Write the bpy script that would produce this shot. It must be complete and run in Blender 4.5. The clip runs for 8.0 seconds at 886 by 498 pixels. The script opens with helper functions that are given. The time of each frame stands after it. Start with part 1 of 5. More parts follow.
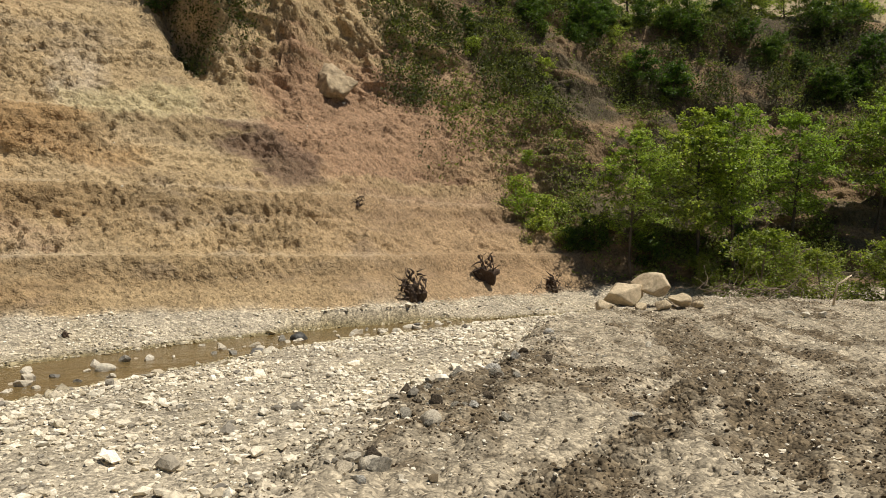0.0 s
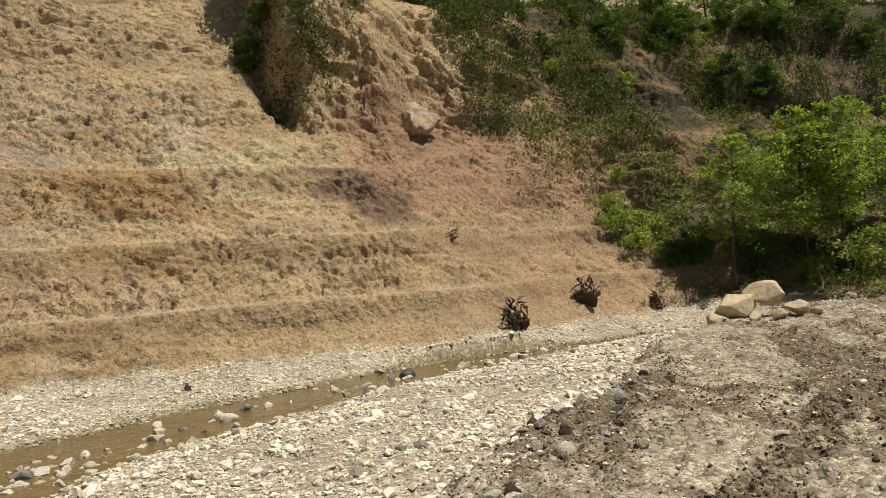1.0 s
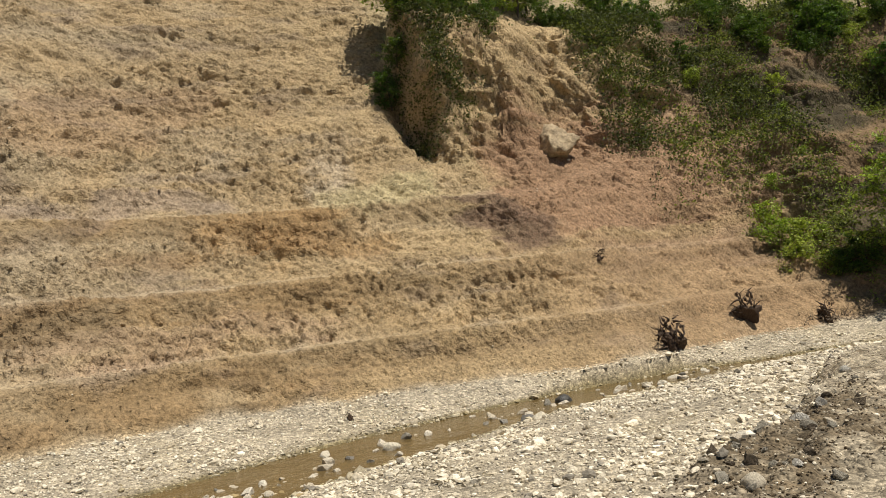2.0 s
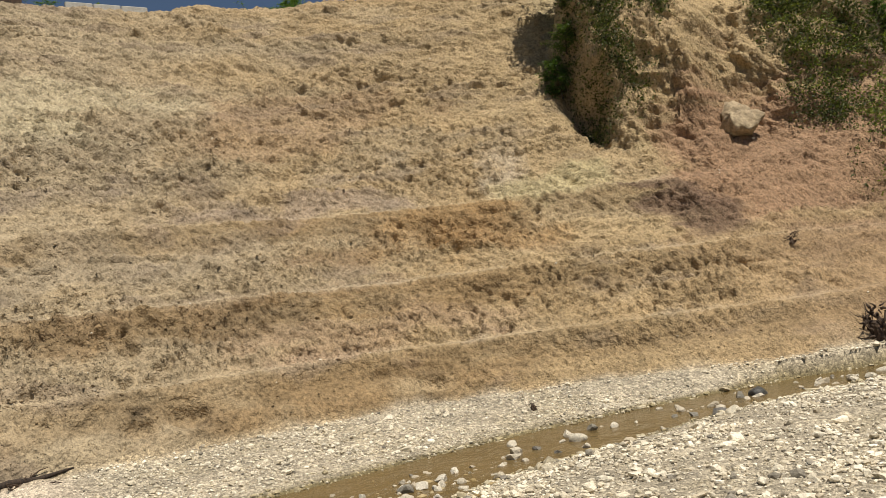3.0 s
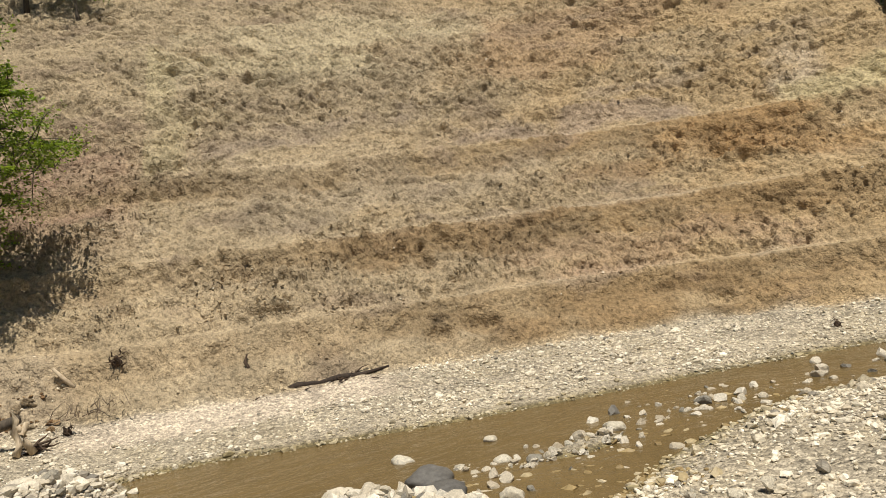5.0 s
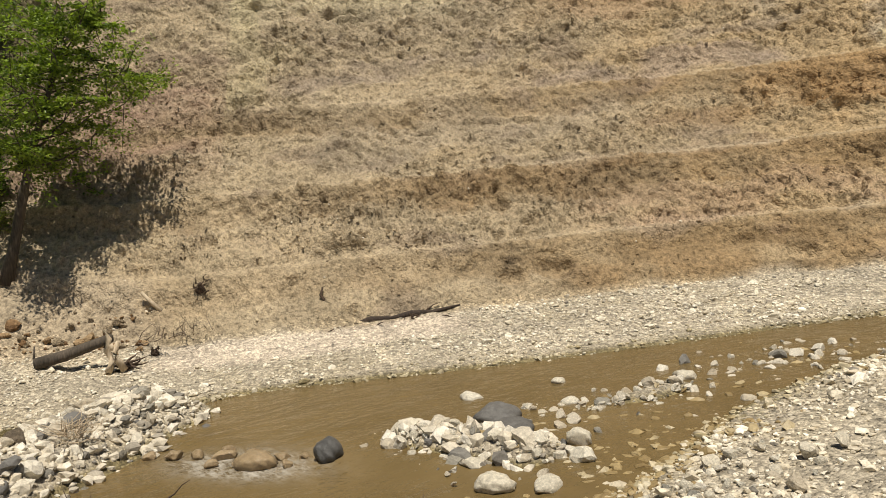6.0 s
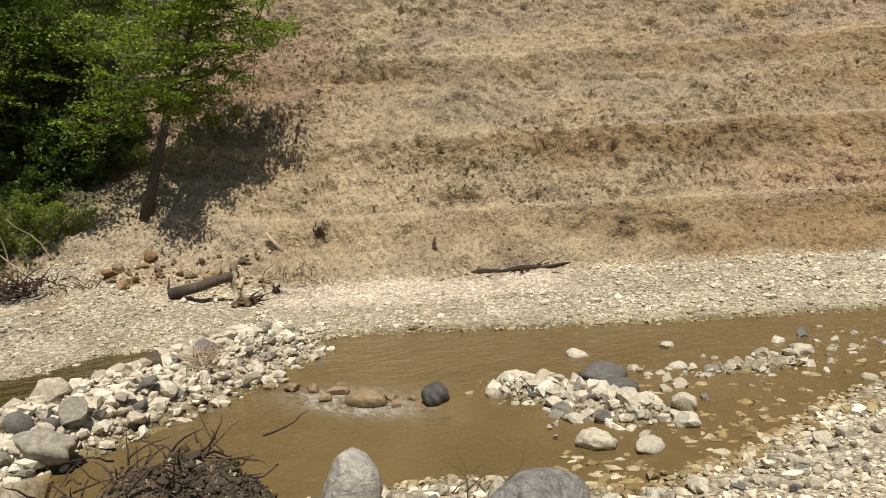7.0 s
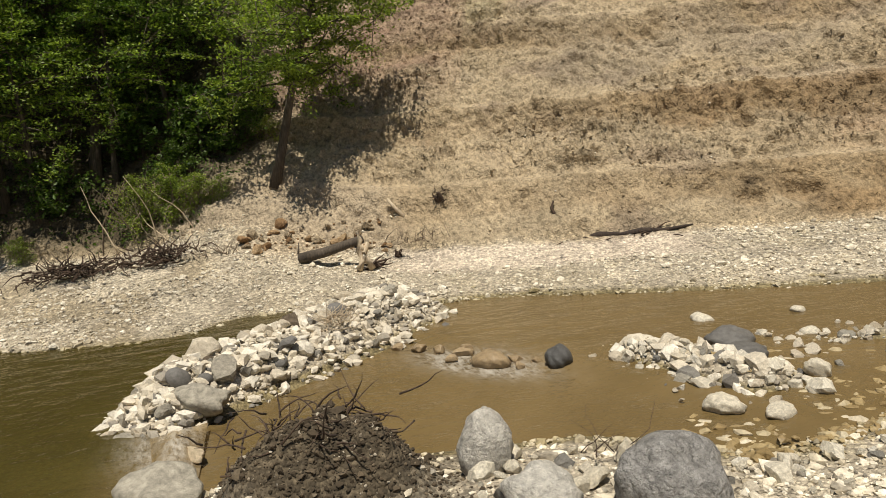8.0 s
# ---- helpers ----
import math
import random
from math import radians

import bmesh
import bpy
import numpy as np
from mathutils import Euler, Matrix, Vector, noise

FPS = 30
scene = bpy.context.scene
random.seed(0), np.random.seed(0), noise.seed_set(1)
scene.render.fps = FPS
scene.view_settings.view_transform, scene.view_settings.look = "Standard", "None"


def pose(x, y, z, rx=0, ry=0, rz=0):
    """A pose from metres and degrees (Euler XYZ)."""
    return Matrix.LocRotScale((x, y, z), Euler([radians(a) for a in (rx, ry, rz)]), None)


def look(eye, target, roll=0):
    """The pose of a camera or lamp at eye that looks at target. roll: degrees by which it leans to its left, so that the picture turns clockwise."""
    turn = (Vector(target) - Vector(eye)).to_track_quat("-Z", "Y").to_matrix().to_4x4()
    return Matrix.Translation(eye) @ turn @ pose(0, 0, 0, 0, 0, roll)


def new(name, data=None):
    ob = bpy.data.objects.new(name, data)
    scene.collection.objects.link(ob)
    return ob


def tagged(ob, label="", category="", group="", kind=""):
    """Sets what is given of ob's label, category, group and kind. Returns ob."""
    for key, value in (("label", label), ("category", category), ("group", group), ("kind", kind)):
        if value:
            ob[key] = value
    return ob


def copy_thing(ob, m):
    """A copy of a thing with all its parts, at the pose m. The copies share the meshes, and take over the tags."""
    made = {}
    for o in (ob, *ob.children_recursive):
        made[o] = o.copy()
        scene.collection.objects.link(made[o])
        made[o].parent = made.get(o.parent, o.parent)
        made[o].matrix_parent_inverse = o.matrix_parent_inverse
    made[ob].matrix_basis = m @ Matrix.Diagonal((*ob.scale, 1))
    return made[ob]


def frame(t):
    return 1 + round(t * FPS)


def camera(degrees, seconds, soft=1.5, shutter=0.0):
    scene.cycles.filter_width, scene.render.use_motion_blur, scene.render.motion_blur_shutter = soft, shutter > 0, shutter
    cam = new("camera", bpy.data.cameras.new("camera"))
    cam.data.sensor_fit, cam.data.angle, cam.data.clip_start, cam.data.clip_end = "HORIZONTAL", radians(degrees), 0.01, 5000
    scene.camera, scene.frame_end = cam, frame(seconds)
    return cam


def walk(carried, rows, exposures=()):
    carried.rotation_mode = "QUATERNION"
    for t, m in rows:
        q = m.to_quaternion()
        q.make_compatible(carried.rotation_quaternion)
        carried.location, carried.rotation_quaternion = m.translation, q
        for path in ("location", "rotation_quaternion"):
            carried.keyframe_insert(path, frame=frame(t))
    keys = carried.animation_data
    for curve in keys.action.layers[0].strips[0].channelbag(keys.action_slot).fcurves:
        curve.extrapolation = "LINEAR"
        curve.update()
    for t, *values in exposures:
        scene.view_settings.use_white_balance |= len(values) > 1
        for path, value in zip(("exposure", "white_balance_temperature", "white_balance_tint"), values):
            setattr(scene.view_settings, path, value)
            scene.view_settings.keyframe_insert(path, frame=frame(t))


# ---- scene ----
cam = camera(59.1, 8.0, soft=0.6)
PATH = [
    (0, (0.006, -0.188, 2.899), (-0.016, 1.812, 2.855), 1.2),
    (0.5, (-0.117, -0.206, 2.926), (-0.258, 1.789, 2.92), -1.4),
    (1, (-0.231, -0.198, 2.948), (-0.48, 1.786, 2.982), -3.8),
    (1.5, (-0.336, -0.208, 2.992), (-0.74, 1.748, 3.081), -5.5),
    (3, (-0.629, -0.428, 3.135), (-1.611, 1.308, 3.281), -7.3),
    (3.5, (-0.709, -0.597, 3.186), (-1.879, 1.019, 3.323), -7.7),
    (4, (-0.832, -0.768, 3.205), (-2.158, 0.726, 3.31), -7.9),
    (4.5, (-0.883, -0.894, 3.188), (-2.316, 0.499, 3.256), -8.1),
    (6, (-0.863, -1.08, 3.152), (-2.495, 0.072, 3.046), -5.9),
    (6.5, (-0.794, -1.147, 3.172), (-2.487, -0.096, 3.013), -4.1),
    (7, (-0.75, -1.198, 3.18), (-2.525, -0.299, 2.978), -3.5),
    (7.5, (-0.628, -1.297, 3.232), (-2.482, -0.587, 2.993), -4.4),
    (8, (-0.592, -1.424, 3.27), (-2.471, -0.799, 2.993), -5.1),
]
walk(cam, [(t, look(eye, target, roll)) for t, eye, target, roll in PATH])

# ---- light: clear spring noon, sun high behind the walker ----
SUN_ELEV, SUN_AZ = 67.0, -21.0          # degrees; azimuth from +y towards +x is 90 - SUN_AZ
sun_to = Vector((math.cos(radians(SUN_ELEV)) * math.cos(radians(SUN_AZ)), math.cos(radians(SUN_ELEV)) * math.sin(radians(SUN_AZ)), math.sin(radians(SUN_ELEV))))
world = bpy.data.worlds.new("sky")
scene.world = world
world.use_nodes = True
sky = world.node_tree.nodes.new("ShaderNodeTexSky")
sky.sky_type = "NISHITA"
sky.sun_disc = False
sky.sun_elevation = radians(SUN_ELEV)
sky.sun_rotation = radians(90 - SUN_AZ)
sky.altitude = 600
background = world.node_tree.nodes["Background"]
background.inputs[1].default_value = 0.05
world.node_tree.links.new(sky.outputs[0], background.inputs[0])
sun = new("sun", bpy.data.lights.new("sun", "SUN"))
sun.data.energy, sun.data.angle, sun.data.color = 5.2, radians(0.53), (1.0, 0.92, 0.79)
sun.matrix_world = look(sun_to * 100, (0, 0, 0))
scene.view_settings.exposure = 0.0
# ---- terrain: plan lines in metres, heights over the stream ----
def hash2(ix, iy, seed):
    h = (ix.astype(np.int64) * 374761393 + iy.astype(np.int64) * 668265263 + seed * 974634777) & 0x7FFFFFFF
    h = ((h ^ (h >> 13)) * 1274126177) & 0x7FFFFFFF
    h = ((h ^ (h >> 16)) * 2246822519) & 0x7FFFFFFF
    return ((h ^ (h >> 15)) & 0xFFFFF) / float(0xFFFFF)


def vnoise(x, y, seed=0):
    """Smooth noise between -1 and 1."""
    ix, iy = np.floor(x), np.floor(y)
    fx, fy = x - ix, y - iy
    ux, uy = fx * fx * (3 - 2 * fx), fy * fy * (3 - 2 * fy)
    a, b = hash2(ix, iy, seed), hash2(ix + 1, iy, seed)
    c, d = hash2(ix, iy + 1, seed), hash2(ix + 1, iy + 1, seed)
    return 2 * ((a + (b - a) * ux) * (1 - uy) + (c + (d - c) * ux) * uy) - 1


def fbm(x, y, octaves=4, seed=0, gain=0.5):
    total, amp = 0, 1.0
    for k in range(octaves):
        total = total + amp * vnoise(x * 2.03 ** k + 17.3 * k, y * 2.03 ** k - 9.1 * k, seed + k)
        amp *= gain
    return total


def ridged(x, y, octaves=3, seed=0):
    total, amp = 0, 1.0
    for k in range(octaves):
        total = total + amp * (1 - 2 * np.abs(vnoise(x * 2.1 ** k, y * 2.1 ** k, seed + k)))
        amp *= 0.5
    return total


def lumps(x, y, seed=0):
    """Rounded lumps of uneven height, side by side, from 0 to 1."""
    ix, iy = np.floor(x), np.floor(y)
    best, tall = np.full(x.shape, 9.0), np.zeros(x.shape)
    for ox in (-1, 0, 1):
        for oy in (-1, 0, 1):
            cx, cy = ix + ox, iy + oy
            h = hash2(cx, cy, seed)
            q = (x - cx - 0.15 - 0.7 * h) ** 2 + (y - cy - 0.15 - 0.7 * hash2(cx, cy, seed + 7)) ** 2
            near = q < best
            best, tall = np.where(near, q, best), np.where(near, (h * 7.31) % 1.0, tall)
    return np.clip(1 - best / 0.62, 0, 1) * (0.25 + 0.75 * tall)


def sstep(a, b, x):
    t = np.clip((x - a) / (b - a), 0, 1)
    return t * t * (3 - 2 * t)


def line_field(line, x, y):
    """Signed distance to a polyline (positive to the left of its way) and the length along it."""
    best = np.full(x.shape, 1e18)
    side, along, run = np.zeros(x.shape), np.zeros(x.shape), 0.0
    for (ax, ay), (bx, by) in zip(line[:-1], line[1:]):
        dx, dy = bx - ax, by - ay
        ln = math.hypot(dx, dy)
        t = np.clip(((x - ax) * dx + (y - ay) * dy) / ln ** 2, 0, 1)
        d2 = (x - ax - t * dx) ** 2 + (y - ay - t * dy) ** 2
        cr = dx * (y - ay) - dy * (x - ax)
        near = d2 < best
        best = np.where(near, d2, best)
        side = np.where(near, np.where(cr >= 0, 1.0, -1.0), side)
        along = np.where(near, run + t * ln, along)
        run += ln
    return np.sqrt(best) * side, along


def rounded(line, times=2):
    """Chaikin: the same line with rounded corners."""
    for _ in range(times):
        out = [line[0]]
        for a, b in zip(line[:-1], line[1:]):
            out += [(0.75 * a[0] + 0.25 * b[0], 0.75 * a[1] + 0.25 * b[1]), (0.25 * a[0] + 0.75 * b[0], 0.25 * a[1] + 0.75 * b[1])]
        line = out + [line[-1]]
    return line


TOE = rounded([(-34, -60), (-27, -20), (-25.5, -10), (-23.5, -3), (-20.5, 2.5), (-18.5, 5.5), (-16.8, 10.1), (-15.2, 13.2), (-12.2, 18),
               (-6.5, 21.2), (-1.7, 24.8), (1.8, 29.5), (6, 32.0), (12, 33), (20, 32.5), (40, 31), (90, 25)], 1)
SHORE_FAR = rounded([(-60, -30), (-26, -11), (-16.8, -5.2), (-16.0, -2.8), (-15.8, -1.5), (-16.8, -0.7), (-16.5, 0.8), (-15.4, 2.6), (-15.5, 4.4), (-13.3, 7.3), (-11.4, 10.7),
                     (-9.2, 15.3), (-6.4, 19.5), (-2.2, 24.3), (1.8, 26.6), (6, 29.6), (14, 31.5), (60, 29)], 1)
SHORE_NEAR = rounded([(-60, -50), (-20, -14), (-9.0, -6.0), (-7.6, -2.6), (-8.4, -0.8), (-7.9, 1.0), (-7.5, 2.6), (-6.2, 3.4), (-6.3, 5.2), (-6.7, 6.6), (-7.2, 8.4),
                      (-7.2, 11.8), (-5.7, 14.5), (-4.2, 18.0), (-1.6, 21.2), (1.6, 25.2), (6, 28.9), (14, 30.9), (60, 28.3)], 1)
BANK_EDGE = rounded([(-16, -30), (-4.4, -8), (-3.0, -2), (-2.4, 2), (-1.4, 5.0), (-0.5, 8.3), (0.6, 11.5), (1.6, 16.2), (3.2, 20.5), (5.0, 24.0), (9, 27.5), (30, 28), (80, 24)], 1)
CUT_D = [-1, 0, 1.15, 1.5, 2.05, 3.75, 4.25, 4.75, 6.95, 7.45, 7.95, 10.7, 11.2, 11.75, 21.8, 24, 40, 90, 200, 600]
CUT_Z = [.45, .6, 1.38, 2.02, 2.08, 3.35, 4.08, 4.14, 5.9, 6.68, 6.75, 8.5, 9.2, 9.28, 17.6, 18.2, 19.0, 24, 60, 90]
PLAN_D = [0, 1.2, 1.65, 3.36, 3.8, 6.0, 6.45, 8.5, 8.95, 15.7, 18, 100, 900]
FACE_D = [0, 1.5, 2.05, 4.25, 4.75, 7.45, 7.95, 11.2, 11.75, 21.8, 24.1, 106, 906]
FAN_D = [-1, 0, 1.15, 1.5, 2.05, 3.75, 4.25, 4.75, 10.6, 10.9, 11.7, 12.7, 13.5, 14.6, 18, 30, 50, 90, 200, 600]
FAN_Z = [.45, .6, 1.38, 2.02, 2.08, 3.35, 4.08, 4.14, 8.7, 9.2, 11.7, 13.9, 14.9, 15.4, 17.2, 23, 32, 48, 80, 100]
WOOD_D = [-1, 0, 2, 4.5, 12, 22, 30, 60, 90, 200, 600]
WOOD_Z = [.7, 0.9, 2.2, 4.2, 10.2, 19.2, 24, 35, 46, 75, 95]
DOWN_D = [-1, 0, 2, 4.5, 9.2, 10.4, 12.2, 13.0, 14.5, 18, 30, 50, 90, 200, 600]          # wooded hill downstream, with a steep brow
DOWN_Z = [.7, 0.9, 2.3, 4.6, 9.6, 11.4, 14.6, 15.3, 15.7, 17.2, 23, 32, 48, 75, 95]


def plan(x, y):
    """Distance up the face (counted as on a gentler slope), length along the toe, and the distances outside the far and near shores and behind the bank's edge."""
    d, s = line_field(TOE, x, y)
    steep = 1 - sstep(96, 104, s)
    d = np.where(d > 0, d * (1 - steep) + np.interp(d, PLAN_D, FACE_D) * steep, d)
    far, _ = line_field(SHORE_FAR, x, y)
    near, _ = line_field(SHORE_NEAR, x, y)
    edge, _ = line_field(BANK_EDGE, x, y)
    return d, s, far, -near, -edge


S_WOOD, S_CLIFF, S_VEG = 61.0, 91.7, 103.5      # lengths along the toe where the kinds of slope change


TRACKS = (((2.0, 4.0), (5.6, 21.0)), ((4.0, 4.0), (7.4, 21.0)), ((0.4, 4.5), (4.6, 12.5)), ((6.5, 5.0), (8.2, 22.0)))


def tracks(x, y):
    """Where the digger's crawlers ran over the bank, and the length along them."""
    mask, along = np.zeros(x.shape), np.zeros(x.shape)
    for a, b in TRACKS:
        off, run = line_field([a, b], x, y)
        m = 1 - sstep(0.22, 0.34, np.abs(off + 0.25 * np.sin(run * 0.35)))
        along = np.where(m > mask, run, along)
        mask = np.maximum(mask, m)
    return mask, along


# hollows torn into the face: distance up, length along, depth, half width
HOLES = ((3.75, 70.2, .30, .3), (3.0, 66.6, .25, .3), (0.9, 75.8, .35, .32), (0.8, 74.6, .3, .25), (0.6, 82.1, .3, .28), (2.3, 84.3, .22, .22), (3.2, 74.9, .2, .25), (1.1, 88.0, .15, .3), (11.0, 69.6, .25, .2))


def zones(d, s):
    """Weights of the kinds of slope: wooded hill at the upstream end, cliff and fan, wooded hill downstream."""
    wood_left = 1 - sstep(S_WOOD - 2.0, S_WOOD + 1.5, s + 0.8 * vnoise(d * 0.3, s * 0.2, 21))
    over = 0.45 * np.clip(d - 10.4, 0, 3.4) - 0.3 * np.clip(d - 14, 0, 10)            # the cliff's end leans out over the cut
    fan = sstep(S_CLIFF - 0.5, S_CLIFF + 0.5, s + over + 0.45 * vnoise(d * 0.7, s * 0.4, 22))
    wood_right = sstep(S_VEG - 0.5, S_VEG + 2.5, s + 0.33 * np.clip(d - 4, 0, 9) + 0.8 * vnoise(s * 0.5, d * 0.5, 23))
    return wood_left, fan, wood_right


def cliff_foot(d, s):
    """How far the cliff's foot comes down towards the stream."""
    return (0.5 + 3.2 * sstep(96.5, 103, s)) * sstep(4.2, 6.6, d)


def band(x, lo, hi, soft):
    return sstep(lo - soft, lo + soft, x) * (1 - sstep(hi - soft, hi + soft, x))


def height(x, y, fine=True, at=None):
    d, s, far, near, edge = plan(x, y) if at is None else at
    wob = 0.14 * vnoise(s * 0.35, d * 0.12, 3) + 0.06 * vnoise(s * 1.1, d * 0.4, 4)
    dd = d + wob * sstep(0.2, 3, d)
    wl, fan, wr = zones(d, s)
    cut = np.interp(dd, CUT_D, CUT_Z) + 0.8 * sstep(16, 21, d) * sstep(78, 82, s)
    foot = cliff_foot(d, s)
    craggy = 0.45 * vnoise(s * 0.3, d * 0.15, 8) * sstep(6, 10, d)
    fz = np.interp(np.where(d > 4.75, dd + foot + craggy, dd), FAN_D, FAN_Z)
    wz = np.interp(d + 0.8 * wob, WOOD_D, WOOD_Z)
    slope = cut * (1 - fan) + fz * fan
    slope = slope * (1 - wl) + wz * wl
    dz = np.interp(d + 1.2 * wob + 0.7 * vnoise(s * 0.35, d * 0.3, 9), DOWN_D, DOWN_Z)
    dz = np.maximum(dz, np.interp(d + 2.6 * (1 - sstep(103, 112, s)) * sstep(4.2, 6.6, d), DOWN_D, DOWN_Z))
    slope = slope * (1 - wr) + dz * wr
    # river flat
    width = np.maximum(far - d, 0.5)
    flat_far = 0.06 + np.clip(far / width, 0, 1) * (0.42 + 0.5 * wl)
    flat_near = 0.05 + 0.55 * (1 - np.exp(-np.clip(near, 0, 40) / 3.5))
    soft = 1.0 - sstep(4, 10, y)
    plateau = (1.30 - 0.020 * np.clip(y, 0, 26)) * sstep(0, 1, (edge + 0.35 * vnoise(x * 0.9, y * 0.9, 12) + 0.75 + 1.6 * soft) / (1.3 + 1.6 * soft)) + 0.10 * vnoise(x * 0.35, y * 0.35, 13)
    flat_near = np.maximum(flat_near, plateau)
    bed = -0.42 * sstep(0, 1.3, np.minimum(-far, -near)) + 0.02
    z = np.where(d > -0.6, slope, np.where(far > 0, flat_far, np.where(near > 0, flat_near, bed)))
    blend = sstep(-1.4, 0.2, d)
    z = np.where((d > -1.4) & (far > 0), flat_far * (1 - blend) + slope * blend, z)
    # heaps: debris at the foot of the big tree, dam, island, root mound
    z = z + 0.9 * np.exp(-(((x + 22.0) / 2.6) ** 2 + ((y - 0.2) / 2.2) ** 2))
    u = (x + 15.0) * 0.655 - (y - 2.2) * 0.757                        # along the dam from the far bank
    v = (x + 15.0) * 0.757 + (y - 2.2) * 0.655
    dam = sstep(-2, 0.3, u) * (1 - sstep(5.2, 7.0, u)) * np.exp(-((v - 0.1) / (1.1 - 0.07 * u)) ** 2)
    z = np.maximum(z, -0.3 + 0.85 * dam)
    iu, iv = (x + 10.5) * 0.955 + (y - 4.25) * 0.297, (y - 4.25) * 0.955 - (x + 10.5) * 0.297
    isl = sstep(-0.4, 0.7, iu) * (1 - sstep(2.5, 3.3, iu)) * np.exp(-((iv - 0.1) / (0.35 + 0.12 * iu)) ** 2)
    z = np.maximum(z, -0.3 + 0.5 * isl)
    bar = np.exp(-(((x + 8.9 - 0.15 * (y - 8)) / 0.75) ** 2 + ((y - 7.8) / 2.6) ** 2))
    z = np.maximum(z, -0.3 + 0.37 * bar * (1 + 0.3 * vnoise(x * 1.5, y * 1.5, 33)))
    z = z - 0.28 * np.exp(-(((x + 1.28) / 0.30) ** 2 + ((y - 5.5) / 0.24) ** 2) ** 2) + 0.16 * np.exp(-(((x + 0.98) / 0.14) ** 2 + ((y - 5.55) / 0.2) ** 2))
    z = z + (0.62 + 0.2 * vnoise(x * 3, y * 3, 35)) * np.exp(-(((x + 7.5) / 0.62) ** 4 + ((y + 0.5) / 0.85) ** 4))
    if fine:
        on = sstep(0.0, 1.0, d)
        land = (1 - on) * sstep(0.0, 0.5, np.maximum(far, near))
        z = z + land * (0.035 * fbm(x * 2.2, y * 2.2, 4, 80) + 0.012 * fbm(x * 9, y * 9, 2, 84))
        soil = land * sstep(-0.6, 0.3, edge)
        z = z + soil * (0.05 * fbm(x * 3.1, y * 1.7, 3, 90, 0.7) + 0.06 * lumps(x * 4.5, y * 4.5, 92) * sstep(-0.1, 0.4, fbm(x * 0.8 - y * 0.12, y * 0.22, 4, 160) + 0.1))
        track, along = tracks(x, y)
        z = z + soil * track * (0.055 * np.sin(along * 30.0) * sstep(-0.5, 0.4, vnoise(x * 1.3, y * 1.3, 95)) - 0.03)
    return z


def face_coords(x, y, z):
    """Metres along and up the curved face of the hill."""
    return 25.0 * np.arctan2(-(x + 0.4), y + 0.8), 1.3 * z


def spot(d, s, d0, d1, s0, s1, soft=0.5):
    return band(d, d0, d1, soft) * band(s, s0, s1, 2.2 * soft)


def churned(u, v, d, s):
    """Where the digger left the face broken into clods (1) and where it is combed smooth (0)."""
    n = fbm(u * 0.45, v * 0.9, 3, 57)
    w = sstep(0.15, 0.75, fbm(u * 0.13, v * 0.42, 3, 56) + 0.35 * n)
    dn, sn = d + 0.7 * n, s + 1.6 * n
    for d0, d1, s0, s1 in ((10.4, 14.6, 68.5, 79.5), (7.9, 9.6, 76.0, 81.5), (2.2, 3.4, 79.5, 92.0), (5.0, 7.9, 91.0, 94.2), (6.5, 12.0, 94.5, 101.0), (2.4, 3.9, 64.5, 73.0), (5.2, 6.9, 80.0, 85.5), (5.0, 9.5, 60.0, 67.5), (9.2, 13.0, 80.5, 87.0)):
        w = np.maximum(w, 0.95 * spot(dn, sn, d0, d1, s0, s1, 0.4))
    for d0, d1, s0, s1 in ((7.3, 9.3, 86.0, 91.0), (-0.2, 1.5, 66.0, 100.0), (14.4, 16.6, 70.5, 77.0)):
        w = w * (1 - 0.85 * spot(dn, sn, d0, d1, s0, s1, 0.25))
    return w


